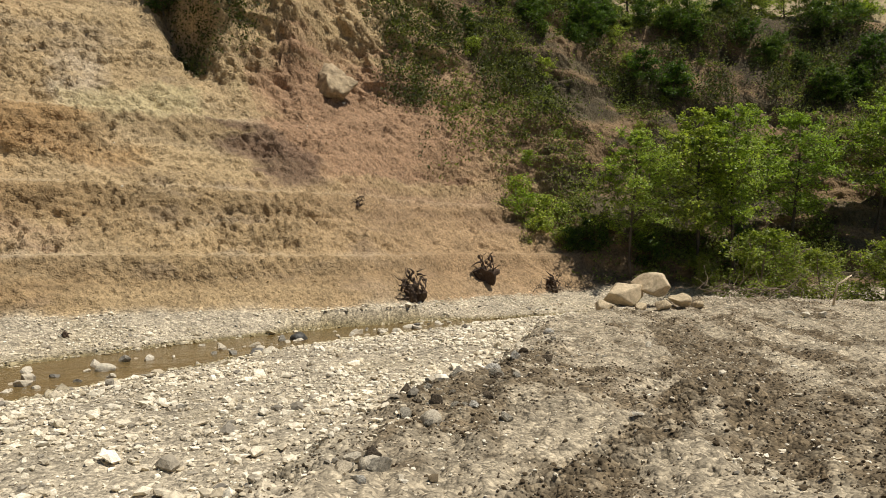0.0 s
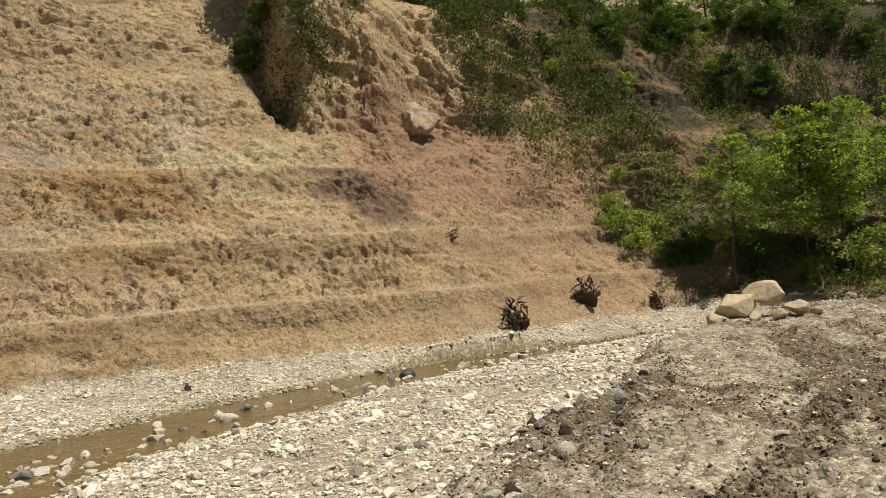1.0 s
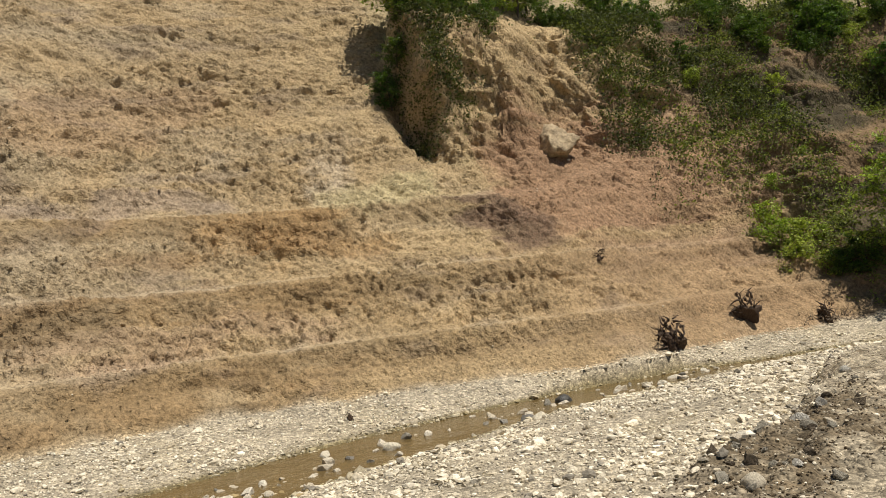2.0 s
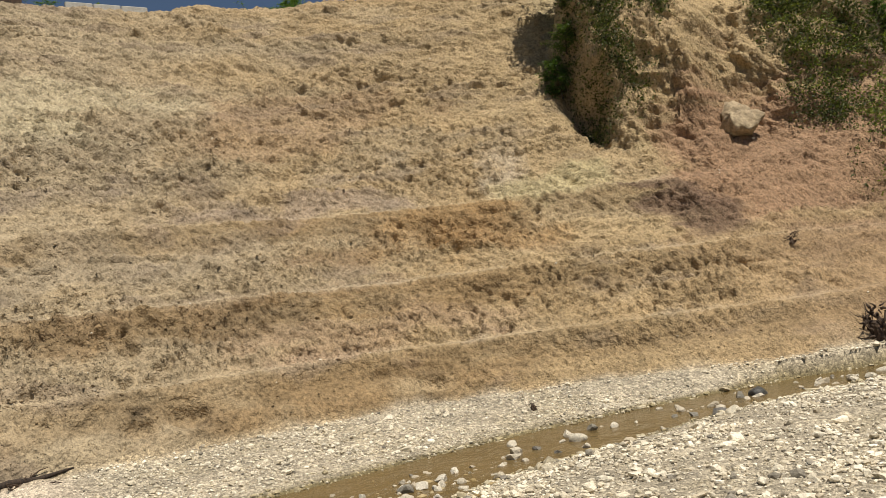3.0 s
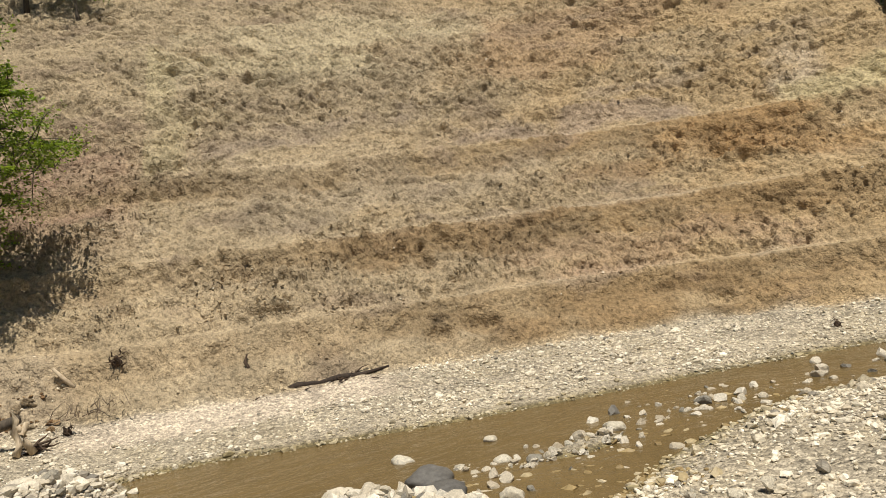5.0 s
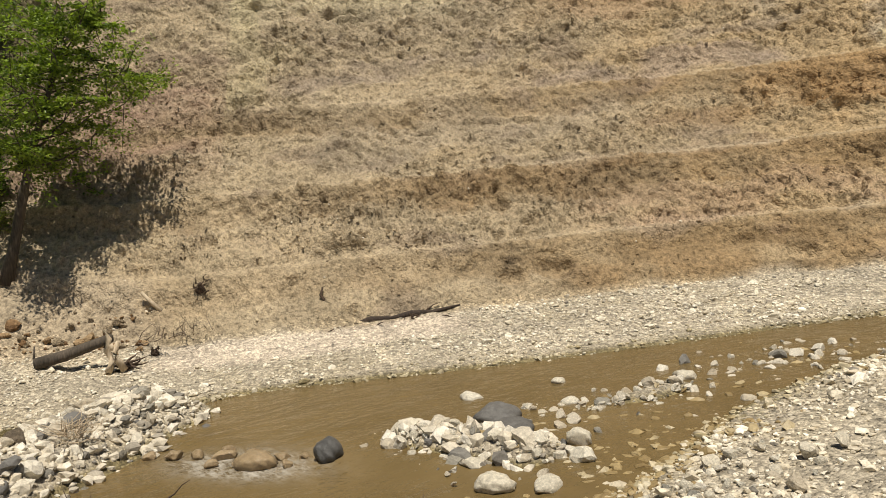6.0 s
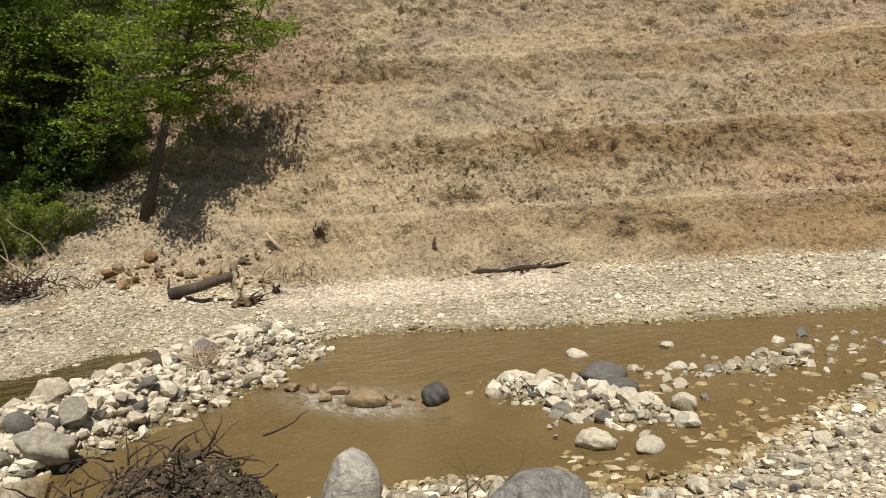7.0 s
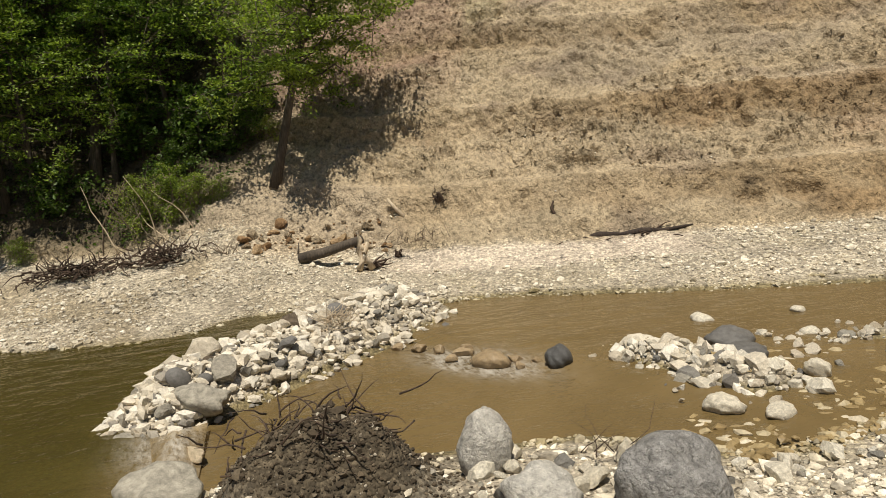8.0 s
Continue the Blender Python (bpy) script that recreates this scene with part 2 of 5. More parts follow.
def relief(x, y, z, at):
    """How far the broken earth stands out of the smooth face."""
    d, s, far, near, edge = at
    u, v = face_coords(x, y, z)
    wl, fan, wr = zones(d, s)
    rough = churned(u, v, d, s)
    uu, vv = u + 0.35 * vnoise(u * 0.7, v * 0.9, 41), v + 0.25 * vnoise(u * 0.5, v * 0.8, 42)
    swell = 0.11 * fbm(uu * 0.4, vv * 0.9, 3, 40)
    clod = (0.2 + 0.5 * rough) * (0.20 * lumps(uu * 1.7 + 0.5 * vv, vv * 2.4, 50) - 0.07) + (0.45 + 0.55 * rough) * (0.27 * lumps(uu * 3.4, vv * 4.2, 51) - 0.08)
    crumb = (0.11 + 0.06 * rough) * lumps(uu * 5.8, vv * 6.6, 52) + 0.045 * fbm(u * 6, v * 6, 2, 58, 0.7)
    comb = 0.10 * ridged((uu - 0.75 * vv) * 1.7, (uu + vv) * 0.45, 3, 60) * (0.35 + 0.65 * sstep(-0.15, 0.4, vnoise(u * 0.19, v * 0.4, 62)))
    phase = vv / 0.95 + 1.6 * vnoise(u * 0.28, v * 0.6, 64) + 0.5 * vnoise(u * 1.3, v * 1.6, 65)
    saw = phase - np.floor(phase)
    ledge = 0.34 * (saw * (1 - sstep(0.86, 1.0, saw)) - 0.3) * sstep(-0.2, 0.5, fbm(u * 0.4, v * 0.9, 3, 66)) * (0.6 + 0.4 * rough)
    calm = 0.55 + 0.45 * sstep(1.5, 2.1, d)
    for tread in (1.78, 4.5, 7.7):
        calm = calm * (1 - 0.8 * np.exp(-((d - tread) / 0.3) ** 2))
    flute = 0.06 * ridged(u * 0.9, v * 0.25, 2, 67) * band(d, 0.2, 1.4, 0.2)
    out = calm * (swell + clod + comb + ledge) + (0.35 + 0.65 * calm) * crumb + flute
    out = out - 1.5 * (1 - fan) * np.exp(-(((d - 12.9) / 2.0) ** 4 + ((s - 91.2) / 2.0) ** 4))       # hollow behind the cliff's end
    for pd, ps, deep, wide in HOLES:
        q = ((d - pd) / wide) ** 2 + ((s - ps) / (1.6 * wide)) ** 2
        out = out - deep * np.exp(-q * q)
    cliff = sstep(10.2, 11.4, d + cliff_foot(d, s)) * fan * (1 - 0.6 * wr) * (1 - sstep(20, 28, d))
    crag = cliff * (0.5 * fbm(u * 0.3, v * 0.25, 3, 70) + 0.36 * ridged(uu * 0.55, vv * 0.22, 2, 74) + 0.2 * ridged(uu * 1.5, vv * 0.5, 3, 78) + 0.16 * lumps(uu * 1.6, vv * 1.3, 79) + 0.09 * fbm(uu * 3.4, vv * 3.0, 2, 77, 0.7))
    crag = crag * (0.35 + 0.65 * (1 - sstep(12.6, 14.0, d + cliff_foot(d, s))))
    step = v / 1.9 + 1.3 * vnoise(u * 0.2, v * 0.4, 84)
    step = step - np.floor(step)
    out = out + (0.25 * wl + 0.42 * wr) * fbm(u * 0.6, v * 0.6, 3, 79) + 0.75 * wr * (step * (1 - sstep(0.85, 1.0, step)) - 0.4) * sstep(-0.2, 0.4, fbm(u * 0.25, v * 0.5, 2, 85))
    fade = sstep(0.0, 0.5, d) * (1 - sstep(40, 60, d))
    return out * fade, crag * fade


def face_points(x, y, at=None):
    """Places on the broken surface above places of the plan."""
    at = plan(x, y) if at is None else at
    z = height(x, y, True, at)
    out, crag = relief(x, y, z, at)
    side = 0.72 * out + 0.95 * crag
    r = np.maximum(np.hypot(x + 0.4, y + 0.8), 0.5)
    return x - side * (x + 0.4) / r, y - side * (y + 0.8) / r, z + out * 0.66 + crag * 0.12
# ---- materials ----
class Nodes:
    """Short hand for building a node tree."""
    def __init__(self, name):
        self.mat = bpy.data.materials.new(name)
        self.mat.use_nodes = True
        self.t = self.mat.node_tree
        self.bsdf = self.t.nodes["Principled BSDF"]
        self.out = self.t.nodes["Material Output"]

    def add(self, kind):
        return self.t.nodes.new(kind)

    def attribute(self, name):
        n = self.add("ShaderNodeAttribute")
        n.attribute_name = name
        return n

    def link(self, a, b):
        self.t.links.new(a, b)

    def coords(self):
        return self.add("ShaderNodeTexCoord").outputs["Object"]

    def noise(self, vec, scale, detail=3, rough=0.55, stretch=None):
        if stretch:
            mp = self.add("ShaderNodeMapping")
            mp.inputs["Scale"].default_value = stretch
            self.link(vec, mp.inputs[0])
            vec = mp.outputs[0]
        n = self.add("ShaderNodeTexNoise")
        n.inputs["Scale"].default_value, n.inputs["Detail"].default_value, n.inputs["Roughness"].default_value = scale, detail, rough
        self.link(vec, n.inputs["Vector"])
        return n.outputs["Fac"]

    def ramp(self, fac, stops):
        r = self.add("ShaderNodeValToRGB")
        el = r.color_ramp.elements
        while len(el) < len(stops):
            el.new(0.5)
        for e, (p, c) in zip(el, stops):
            e.position, e.color = p, (*c, 1) if len(c) == 3 else c
        self.link(fac, r.inputs[0])
        return r.outputs[0]

    def mix(self, kind, fac, a, b):
        m = self.add("ShaderNodeMix")
        m.data_type, m.blend_type = "RGBA", kind
        for sock, v in ((m.inputs[0], fac), (m.inputs[6], a), (m.inputs[7], b)):
            if isinstance(v, (int, float)):
                sock.default_value = v
            elif isinstance(v, tuple):
                sock.default_value = (*v, 1)
            else:
                self.link(v, sock)
        return m.outputs[2]

    def math(self, op, a, b):
        m = self.add("ShaderNodeMath")
        m.operation = op
        for sock, v in zip(m.inputs, (a, b)):
            if isinstance(v, (int, float)):
                sock.default_value = v
            else:
                self.link(v, sock)
        return m.outputs[0]

    def bump(self, height, dist, strength=1.0, after=None):
        b = self.add("ShaderNodeBump")
        b.inputs["Distance"].default_value, b.inputs["Strength"].default_value = dist, strength
        self.link(height, b.inputs["Height"])
        if after:
            self.link(after, b.inputs["Normal"])
        return b.outputs[0]


def grey(v):
    return (v, v, v)


def earth_material(name, bumps, speckle=0.55, rough=0.95, pebbles=0.0, clods=()):
    """Soil whose colour lies in the mesh's attribute Soil; grain, clods and crumbs on top."""
    n = Nodes(name)
    vec = n.coords()
    at = n.attribute("Soil")
    big = n.ramp(n.noise(vec, 0.9, 4), [(0.3, grey(0.82)), (0.7, grey(1.16))])
    mid = n.ramp(n.noise(vec, 9.0, 3, 0.6), [(0.32, grey(1 - speckle * 0.55)), (0.5, grey(1.0)), (0.72, grey(1 + speckle * 0.4))])
    fine = n.ramp(n.noise(vec, 26.0, 4, 0.68), [(0.36, grey(0.76)), (0.5, grey(1.0)), (0.66, grey(1.2))])
    c = n.mix("MULTIPLY", 1.0, at.outputs["Color"], big)
    c = n.mix("MULTIPLY", 1.0, c, mid)
    c = n.mix("MULTIPLY", 1.0, c, fine)
    nor = None
    for scale in ((pebbles, pebbles * 2.3) if pebbles else ()):
        cells = n.add("ShaderNodeTexVoronoi")
        cells.inputs["Scale"].default_value = scale
        n.link(vec, cells.inputs["Vector"])
        tone = n.add("ShaderNodeSeparateColor")
        n.link(cells.outputs["Color"], tone.inputs[0])
        c = n.mix("MULTIPLY", 1.0, c, n.ramp(tone.outputs[0], [(0.0, grey(0.68)), (0.6, grey(1.05)), (1.0, grey(1.35))]))
        nor = n.bump(n.math("SUBTRACT", 1.0, cells.outputs["Distance"]), 0.55 / scale, 0.8, nor)
    if clods:
        rugged = n.attribute("Rugged").outputs["Fac"]
        warp = n.add("ShaderNodeMix")
        warp.data_type, warp.blend_type = "RGBA", "LINEAR_LIGHT"
        warp.inputs[0].default_value = 0.12
        shift = n.add("ShaderNodeTexNoise")
        shift.inputs["Scale"].default_value = 5.0
        n.link(vec, shift.inputs["Vector"])
        n.link(vec, warp.inputs[6])
        n.link(shift.outputs["Color"], warp.inputs[7])
    for scale, dist in clods:
        cells = n.add("ShaderNodeTexVoronoi")
        cells.inputs["Scale"].default_value = scale
        n.link(warp.outputs[2], cells.inputs["Vector"])
        b = n.add("ShaderNodeBump")
        b.inputs["Distance"].default_value = dist
        n.link(rugged, b.inputs["Strength"])
        n.link(n.math("SUBTRACT", 1.0, cells.outputs["Distance"]), b.inputs["Height"])
        if nor:
            n.link(nor, b.inputs["Normal"])
        nor = b.outputs[0]
    n.link(c, n.bsdf.inputs["Base Color"])
    n.bsdf.inputs["Roughness"].default_value = rough
    n.bsdf.inputs["Specular IOR Level"].default_value = 0.25
    for scale, dist, detail in bumps:
        nor = n.bump(n.noise(vec, scale, detail, 0.62), dist, 1.0, nor)
    n.link(nor, n.bsdf.inputs["Normal"])
    return n.mat


def stone_material(name, stops, spots=0.35, rough=0.85, bump=0.012, by_island=False):
    """Stone: a colour of its own for each piece, blotches, grain, fine relief."""
    n = Nodes(name)
    vec = n.coords()
    if by_island:
        fac = n.add("ShaderNodeNewGeometry").outputs["Random Per Island"]
    else:
        fac = n.add("ShaderNodeObjectInfo").outputs["Random"]
    base = n.ramp(fac, stops)
    blot = n.ramp(n.noise(vec, 5.0, 5, 0.65), [(0.3, grey(1 - spots)), (0.65, grey(1.1))])
    grain = n.ramp(n.noise(vec, 45.0, 3), [(0.3, grey(0.8)), (0.7, grey(1.15))])
    c = n.mix("MULTIPLY", 1.0, n.mix("MULTIPLY", 1.0, base, blot), grain)
    n.link(c, n.bsdf.inputs["Base Color"])
    n.bsdf.inputs["Roughness"].default_value = rough
    n.bsdf.inputs["Specular IOR Level"].default_value = 0.3
    coarse = n.bump(n.noise(vec, 9.0, 4), bump, 1.0)
    if bump > 0.03:
        cells = n.add("ShaderNodeTexVoronoi")
        cells.feature = "DISTANCE_TO_EDGE"
        cells.inputs["Scale"].default_value = 2.6
        wave = n.add("ShaderNodeMix")
        wave.data_type, wave.blend_type = "RGBA", "LINEAR_LIGHT"
        wave.inputs[0].default_value = 0.3
        shift = n.add("ShaderNodeTexNoise")
        shift.inputs["Scale"].default_value, shift.inputs["Detail"].default_value = 2.2, 4
        n.link(vec, shift.inputs["Vector"])
        n.link(vec, wave.inputs[6])
        n.link(shift.outputs["Color"], wave.inputs[7])
        n.link(wave.outputs[2], cells.inputs["Vector"])
        crack = n.ramp(cells.outputs["Distance"], [(0.0, grey(0.0)), (0.035, grey(1.0))])
        coarse = n.bump(crack, bump * 0.18, 0.3, coarse)
        fleck = n.ramp(n.noise(vec, 22.0, 5, 0.7), [(0.56, grey(1.0)), (0.68, grey(1.35))])
        n.link(n.mix("MULTIPLY", 1.0, c, fleck), n.bsdf.inputs["Base Color"])
    n.link(n.bump(n.noise(vec, 40.0, 4), min(bump * 0.5, 0.012), 1.0, coarse), n.bsdf.inputs["Normal"])
    return n.mat


def leaf_material(name, dark, light, gloss=0.45):
    n = Nodes(name)
    isl = n.add("ShaderNodeNewGeometry").outputs["Random Per Island"]
    ob = n.add("ShaderNodeObjectInfo").outputs["Random"]
    c = n.ramp(isl, [(0.0, dark), (0.75, light), (1.0, tuple(min(1, v * 1.25) for v in light))])
    c = n.mix("MULTIPLY", 1.0, c, n.ramp(ob, [(0.0, (0.82, 0.9, 0.8)), (1.0, (1.15, 1.05, 1.1))]))
    n.link(c, n.bsdf.inputs["Base Color"])
    n.bsdf.inputs["Roughness"].default_value = gloss
    n.bsdf.inputs["Specular IOR Level"].default_value = 0.35
    tr = n.add("ShaderNodeBsdfTranslucent")
    n.link(n.mix("MULTIPLY", 1.0, c, (1.5, 1.6, 0.7)), tr.inputs[0])
    mx = n.add("ShaderNodeMixShader")
    mx.inputs[0].default_value = 0.38
    n.link(n.bsdf.outputs[0], mx.inputs[1])
    n.link(tr.outputs[0], mx.inputs[2])
    n.link(mx.outputs[0], n.out.inputs[0])
    return n.mat


def bark_material(name, a, b):
    n = Nodes(name)
    vec = n.coords()
    f = n.noise(vec, 9.0, 4, 0.6, (3.0, 3.0, 0.5))
    c = n.mix("MULTIPLY", 1.0, n.ramp(f, [(0.3, a), (0.7, b)]), n.ramp(n.noise(vec, 1.6, 3), [(0.3, grey(0.75)), (0.7, grey(1.15))]))
    n.link(c, n.bsdf.inputs["Base Color"])
    n.bsdf.inputs["Roughness"].default_value = 0.9
    n.link(n.bump(f, 0.02), n.bsdf.inputs["Normal"])
    return n.mat


def water_material():
    """Muddy water: silt hides most of the bed; ripples; foam where the attribute Foam says that it falls."""
    n = Nodes("muddy_water")
    vec = n.coords()
    silt = n.ramp(n.noise(vec, 0.5, 4, 0.6), [(0.3, (0.150, 0.105, 0.042)), (0.7, (0.215, 0.152, 0.066))])
    tint = n.attribute("Silt")
    c = n.mix("MULTIPLY", 1.0, silt, tint.outputs["Color"])
    foam = n.attribute("Foam").outputs["Fac"]
    lace = n.ramp(n.noise(vec, 7.0, 5, 0.7, (0.6, 1.6, 1.0)), [(0.34, grey(0.0)), (0.64, grey(0.95))])
    white = n.math("MULTIPLY", foam, lace)
    c = n.mix("MIX", white, c, (0.62, 0.58, 0.5))
    n.link(c, n.bsdf.inputs["Base Color"])
    n.link(n.math("ADD", n.math("MULTIPLY", white, 0.5), 0.09), n.bsdf.inputs["Roughness"])
    n.bsdf.inputs["IOR"].default_value = 1.33
    calm = n.bump(n.noise(vec, 2.2, 3, 0.55, (1.0, 0.55, 1.0)), 0.06, 0.9)
    small = n.bump(n.noise(vec, 9.0, 3, 0.6), 0.012, 0.9, calm)
    boil = n.bump(n.math("MULTIPLY", n.noise(vec, 7.0, 4), foam), 0.12, 1.0, small)
    n.link(boil, n.bsdf.inputs["Normal"])
    clear = n.add("ShaderNodeBsdfTransparent")
    clear.inputs[0].default_value = (0.8, 0.66, 0.42, 1)
    mx = n.add("ShaderNodeMixShader")
    mx.inputs[0].default_value = 0.22
    n.link(n.bsdf.outputs[0], mx.inputs[1])
    n.link(clear.outputs[0], mx.inputs[2])
    n.link(mx.outputs[0], n.out.inputs[0])
    return n.mat


M_GROUND = earth_material("gravel_and_soil", ((6.0, 0.02, 4), (22.0, 0.01, 4)), 0.55, 0.95, 13.0)
M_SLOPE = earth_material("cut_earth", ((7.0, 0.07, 2), (20.0, 0.025, 2)), 0.75, 0.95, 0.0, ((7.0, 0.03), (13.0, 0.02)))
M_WATER = water_material()
PALE = [(0.0, (0.34, 0.295, 0.22)), (0.25, (0.52, 0.46, 0.355)), (0.7, (0.65, 0.59, 0.475)), (0.95, (0.74, 0.69, 0.58))]
M_PEBBLE = earth_material("gravel_stones", ((30.0, 0.01, 3),), 0.45)
M_GRAVEL = stone_material("pale_gravel", [(0.0, (0.20, 0.185, 0.16))] + PALE[1:], 0.3, by_island=True)
M_CRUMB = earth_material("earth_crumbs", ((30.0, 0.012, 3),), 0.4)
M_DULL = stone_material("weathered_limestone", [(0.0, (0.33, 0.30, 0.24)), (1.0, (0.40, 0.37, 0.30))], 0.5, 0.9, 0.02)
M_MUDCLOD = stone_material("dark_clods", [(0.0, (0.06, 0.043, 0.025)), (0.55, (0.125, 0.095, 0.058)), (0.8, (0.24, 0.19, 0.125)), (1.0, (0.58, 0.53, 0.43))], 0.4, 0.95, by_island=True)
M_MOUND = stone_material("root_mound_soil", [(0.0, (0.05, 0.038, 0.024)), (0.7, (0.105, 0.08, 0.052)), (0.93, (0.19, 0.15, 0.10)), (1.0, (0.5, 0.45, 0.36))], 0.4, 0.95, by_island=True)
M_STONE = stone_material("pale_limestone", [(0.0, (0.2, 0.19, 0.17)), (0.12, (0.3, 0.28, 0.23)), (0.2, (0.5, 0.43, 0.32))] + PALE[2:], 0.4)
M_PALE = stone_material("white_limestone", [(0.0, (0.6, 0.54, 0.42)), (1.0, (0.7, 0.65, 0.53))], 0.45)
M_GREY = stone_material("grey_boulder", [(0.0, (0.58, 0.55, 0.485)), (1.0, (0.64, 0.61, 0.54))], 0.45, 0.8, 0.05)
M_SLATE = stone_material("dark_grey_boulder", [(0.0, (0.32, 0.31, 0.292)), (1.0, (0.34, 0.33, 0.31))], 0.6, 0.75, 0.07)
M_DARK = stone_material("dark_wet_stone", [(0.0, (0.075, 0.075, 0.072)), (1.0, (0.12, 0.118, 0.112))], 0.4, 0.4, 0.01)
M_BLUE = stone_material("blue_grey_stone", [(0.0, (0.125, 0.12, 0.11)), (1.0, (0.18, 0.172, 0.158))], 0.3, 0.6, 0.008)
M_TAN = stone_material("tan_sandstone", [(0.0, (0.52, 0.42, 0.275)), (1.0, (0.62, 0.51, 0.35))], 0.35, 0.9, 0.03)
M_CRAG = stone_material("cliff_rock", [(0.0, (0.36, 0.28, 0.18)), (1.0, (0.44, 0.35, 0.23))], 0.55, 0.95, 0.06)
M_BLOCK = stone_material("orange_earth", [(0.0, (0.20, 0.115, 0.055)), (0.5, (0.34, 0.215, 0.11)), (1.0, (0.42, 0.30, 0.17))], 0.5, 0.95, 0.02)
M_MUDDY = stone_material("muddy_stone", [(0.0, (0.085, 0.066, 0.045)), (1.0, (0.19, 0.15, 0.105))], 0.45, 0.9, 0.03)
M_WETTAN = stone_material("wet_tan_stone", [(0.0, (0.30, 0.22, 0.125)), (1.0, (0.40, 0.30, 0.18))], 0.35, 0.3, 0.01)
M_LEAF = leaf_material("spring_leaves", (0.10, 0.15, 0.022), (0.32, 0.40, 0.075))
M_LEAFMID = leaf_material("wood_leaves", (0.035, 0.07, 0.012), (0.15, 0.23, 0.04))
M_LEAFTREE = leaf_material("edge_tree_leaves", (0.042, 0.08, 0.012), (0.21, 0.295, 0.044))
M_SHALLOW = stone_material("sunken_stones", [(0.0, (0.24, 0.17, 0.075)), (0.5, (0.36, 0.27, 0.13)), (0.85, (0.48, 0.40, 0.25)), (1.0, (0.62, 0.55, 0.42))], 0.35, 0.5, by_island=True)
# leaf green darkened to stand in for shade in wood and brow
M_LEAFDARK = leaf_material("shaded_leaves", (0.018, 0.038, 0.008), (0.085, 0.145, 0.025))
M_LEAFOLIVE = leaf_material("olive_leaves", (0.08, 0.115, 0.02), (0.22, 0.27, 0.05))
M_IVY = leaf_material("ivy", (0.022, 0.03, 0.010), (0.085, 0.10, 0.032), 0.6)
M_UNDER = leaf_material("undergrowth", (0.045, 0.06, 0.018), (0.18, 0.215, 0.06), 0.7)
M_BARK = bark_material("bark", (0.045, 0.036, 0.026), (0.12, 0.095, 0.07))
M_DRIFT = bark_material("driftwood", (0.42, 0.33, 0.22), (0.66, 0.55, 0.40))
M_ROOT = bark_material("dark_roots", (0.03, 0.02, 0.013), (0.10, 0.063, 0.04))
M_UNDERCUT = bark_material("undercut_dark_wood", (0.012, 0.009, 0.007), (0.06, 0.04, 0.027))
M_TWIG = bark_material("dry_twigs", (0.10, 0.075, 0.05), (0.27, 0.21, 0.15))
M_STEEL = bark_material("rusty_bars", (0.10, 0.05, 0.03), (0.2, 0.11, 0.07))
M_CONCRETE = stone_material("concrete", [(0.0, (0.42, 0.41, 0.38)), (1.0, (0.46, 0.45, 0.42))], 0.2)
# ---- mesh helpers ----
def np_mesh(name, verts, faces, smooth=True):
    """A mesh from arrays; all faces have the same number of corners."""
    me = bpy.data.meshes.new(name)
    faces = np.asarray(faces, dtype=np.int32)
    n, k = faces.shape
    me.vertices.add(len(verts))
    me.vertices.foreach_set("co", np.asarray(verts, dtype=np.float32).ravel())
    me.loops.add(n * k)
    me.loops.foreach_set("vertex_index", faces.ravel())
    me.polygons.add(n)
    me.polygons.foreach_set("loop_start", np.arange(0, n * k, k, dtype=np.int32))
    me.polygons.foreach_set("use_smooth", np.full(n, smooth))
    me.update(calc_edges=True)
    return me


def part(name, data, material, parent=None, label="", at=None):
    """Links a mesh as one object, under a thing or a part if one is given."""
    if isinstance(data, bmesh.types.BMesh):
        me = bpy.data.meshes.new(name)
        data.to_mesh(me)
        data.free()
        data = me
    if material and not data.materials:
        data.materials.append(material)
    ob = new(name, data)
    if at is not None:
        ob.matrix_basis = at
    ob.parent = parent
    return tagged(ob, label)


def thing(name, at, label, category, group=""):
    ob = new(name)
    ob.empty_display_size = 0.1
    ob.matrix_basis = at
    return tagged(ob, label, category, group)


def colour_attribute(me, name, rgb):
    a = me.attributes.new(name, "FLOAT_COLOR", "POINT")
    a.data.foreach_set("color", np.concatenate([rgb, np.ones((len(rgb), 1))], 1).astype(np.float32).ravel())


LOOK_X, LOOK_Y, STEP = -46.0, -16.0, 0.15
lx, ly = np.meshgrid(np.arange(LOOK_X, 34, STEP), np.arange(LOOK_Y, 62, STEP), indexing="ij")
LOOK_Z = height(lx.ravel(), ly.ravel()).reshape(lx.shape)


def ground_z(x, y):
    """Height of the land at one place, from a table."""
    fx, fy = (float(x) - LOOK_X) / STEP, (float(y) - LOOK_Y) / STEP
    if not (0 <= fx < lx.shape[0] - 1 and 0 <= fy < lx.shape[1] - 1):
        return float(height(np.array([float(x)]), np.array([float(y)]))[0])
    i, j = int(fx), int(fy)
    u, v = fx - i, fy - j
    return float((LOOK_Z[i, j] * (1 - u) + LOOK_Z[i + 1, j] * u) * (1 - v) + (LOOK_Z[i, j + 1] * (1 - u) + LOOK_Z[i + 1, j + 1] * u) * v)


# ---- soils ----
def blend(base, rgb, w):
    return base * (1 - w[:, None]) + np.array(rgb) * w[:, None]


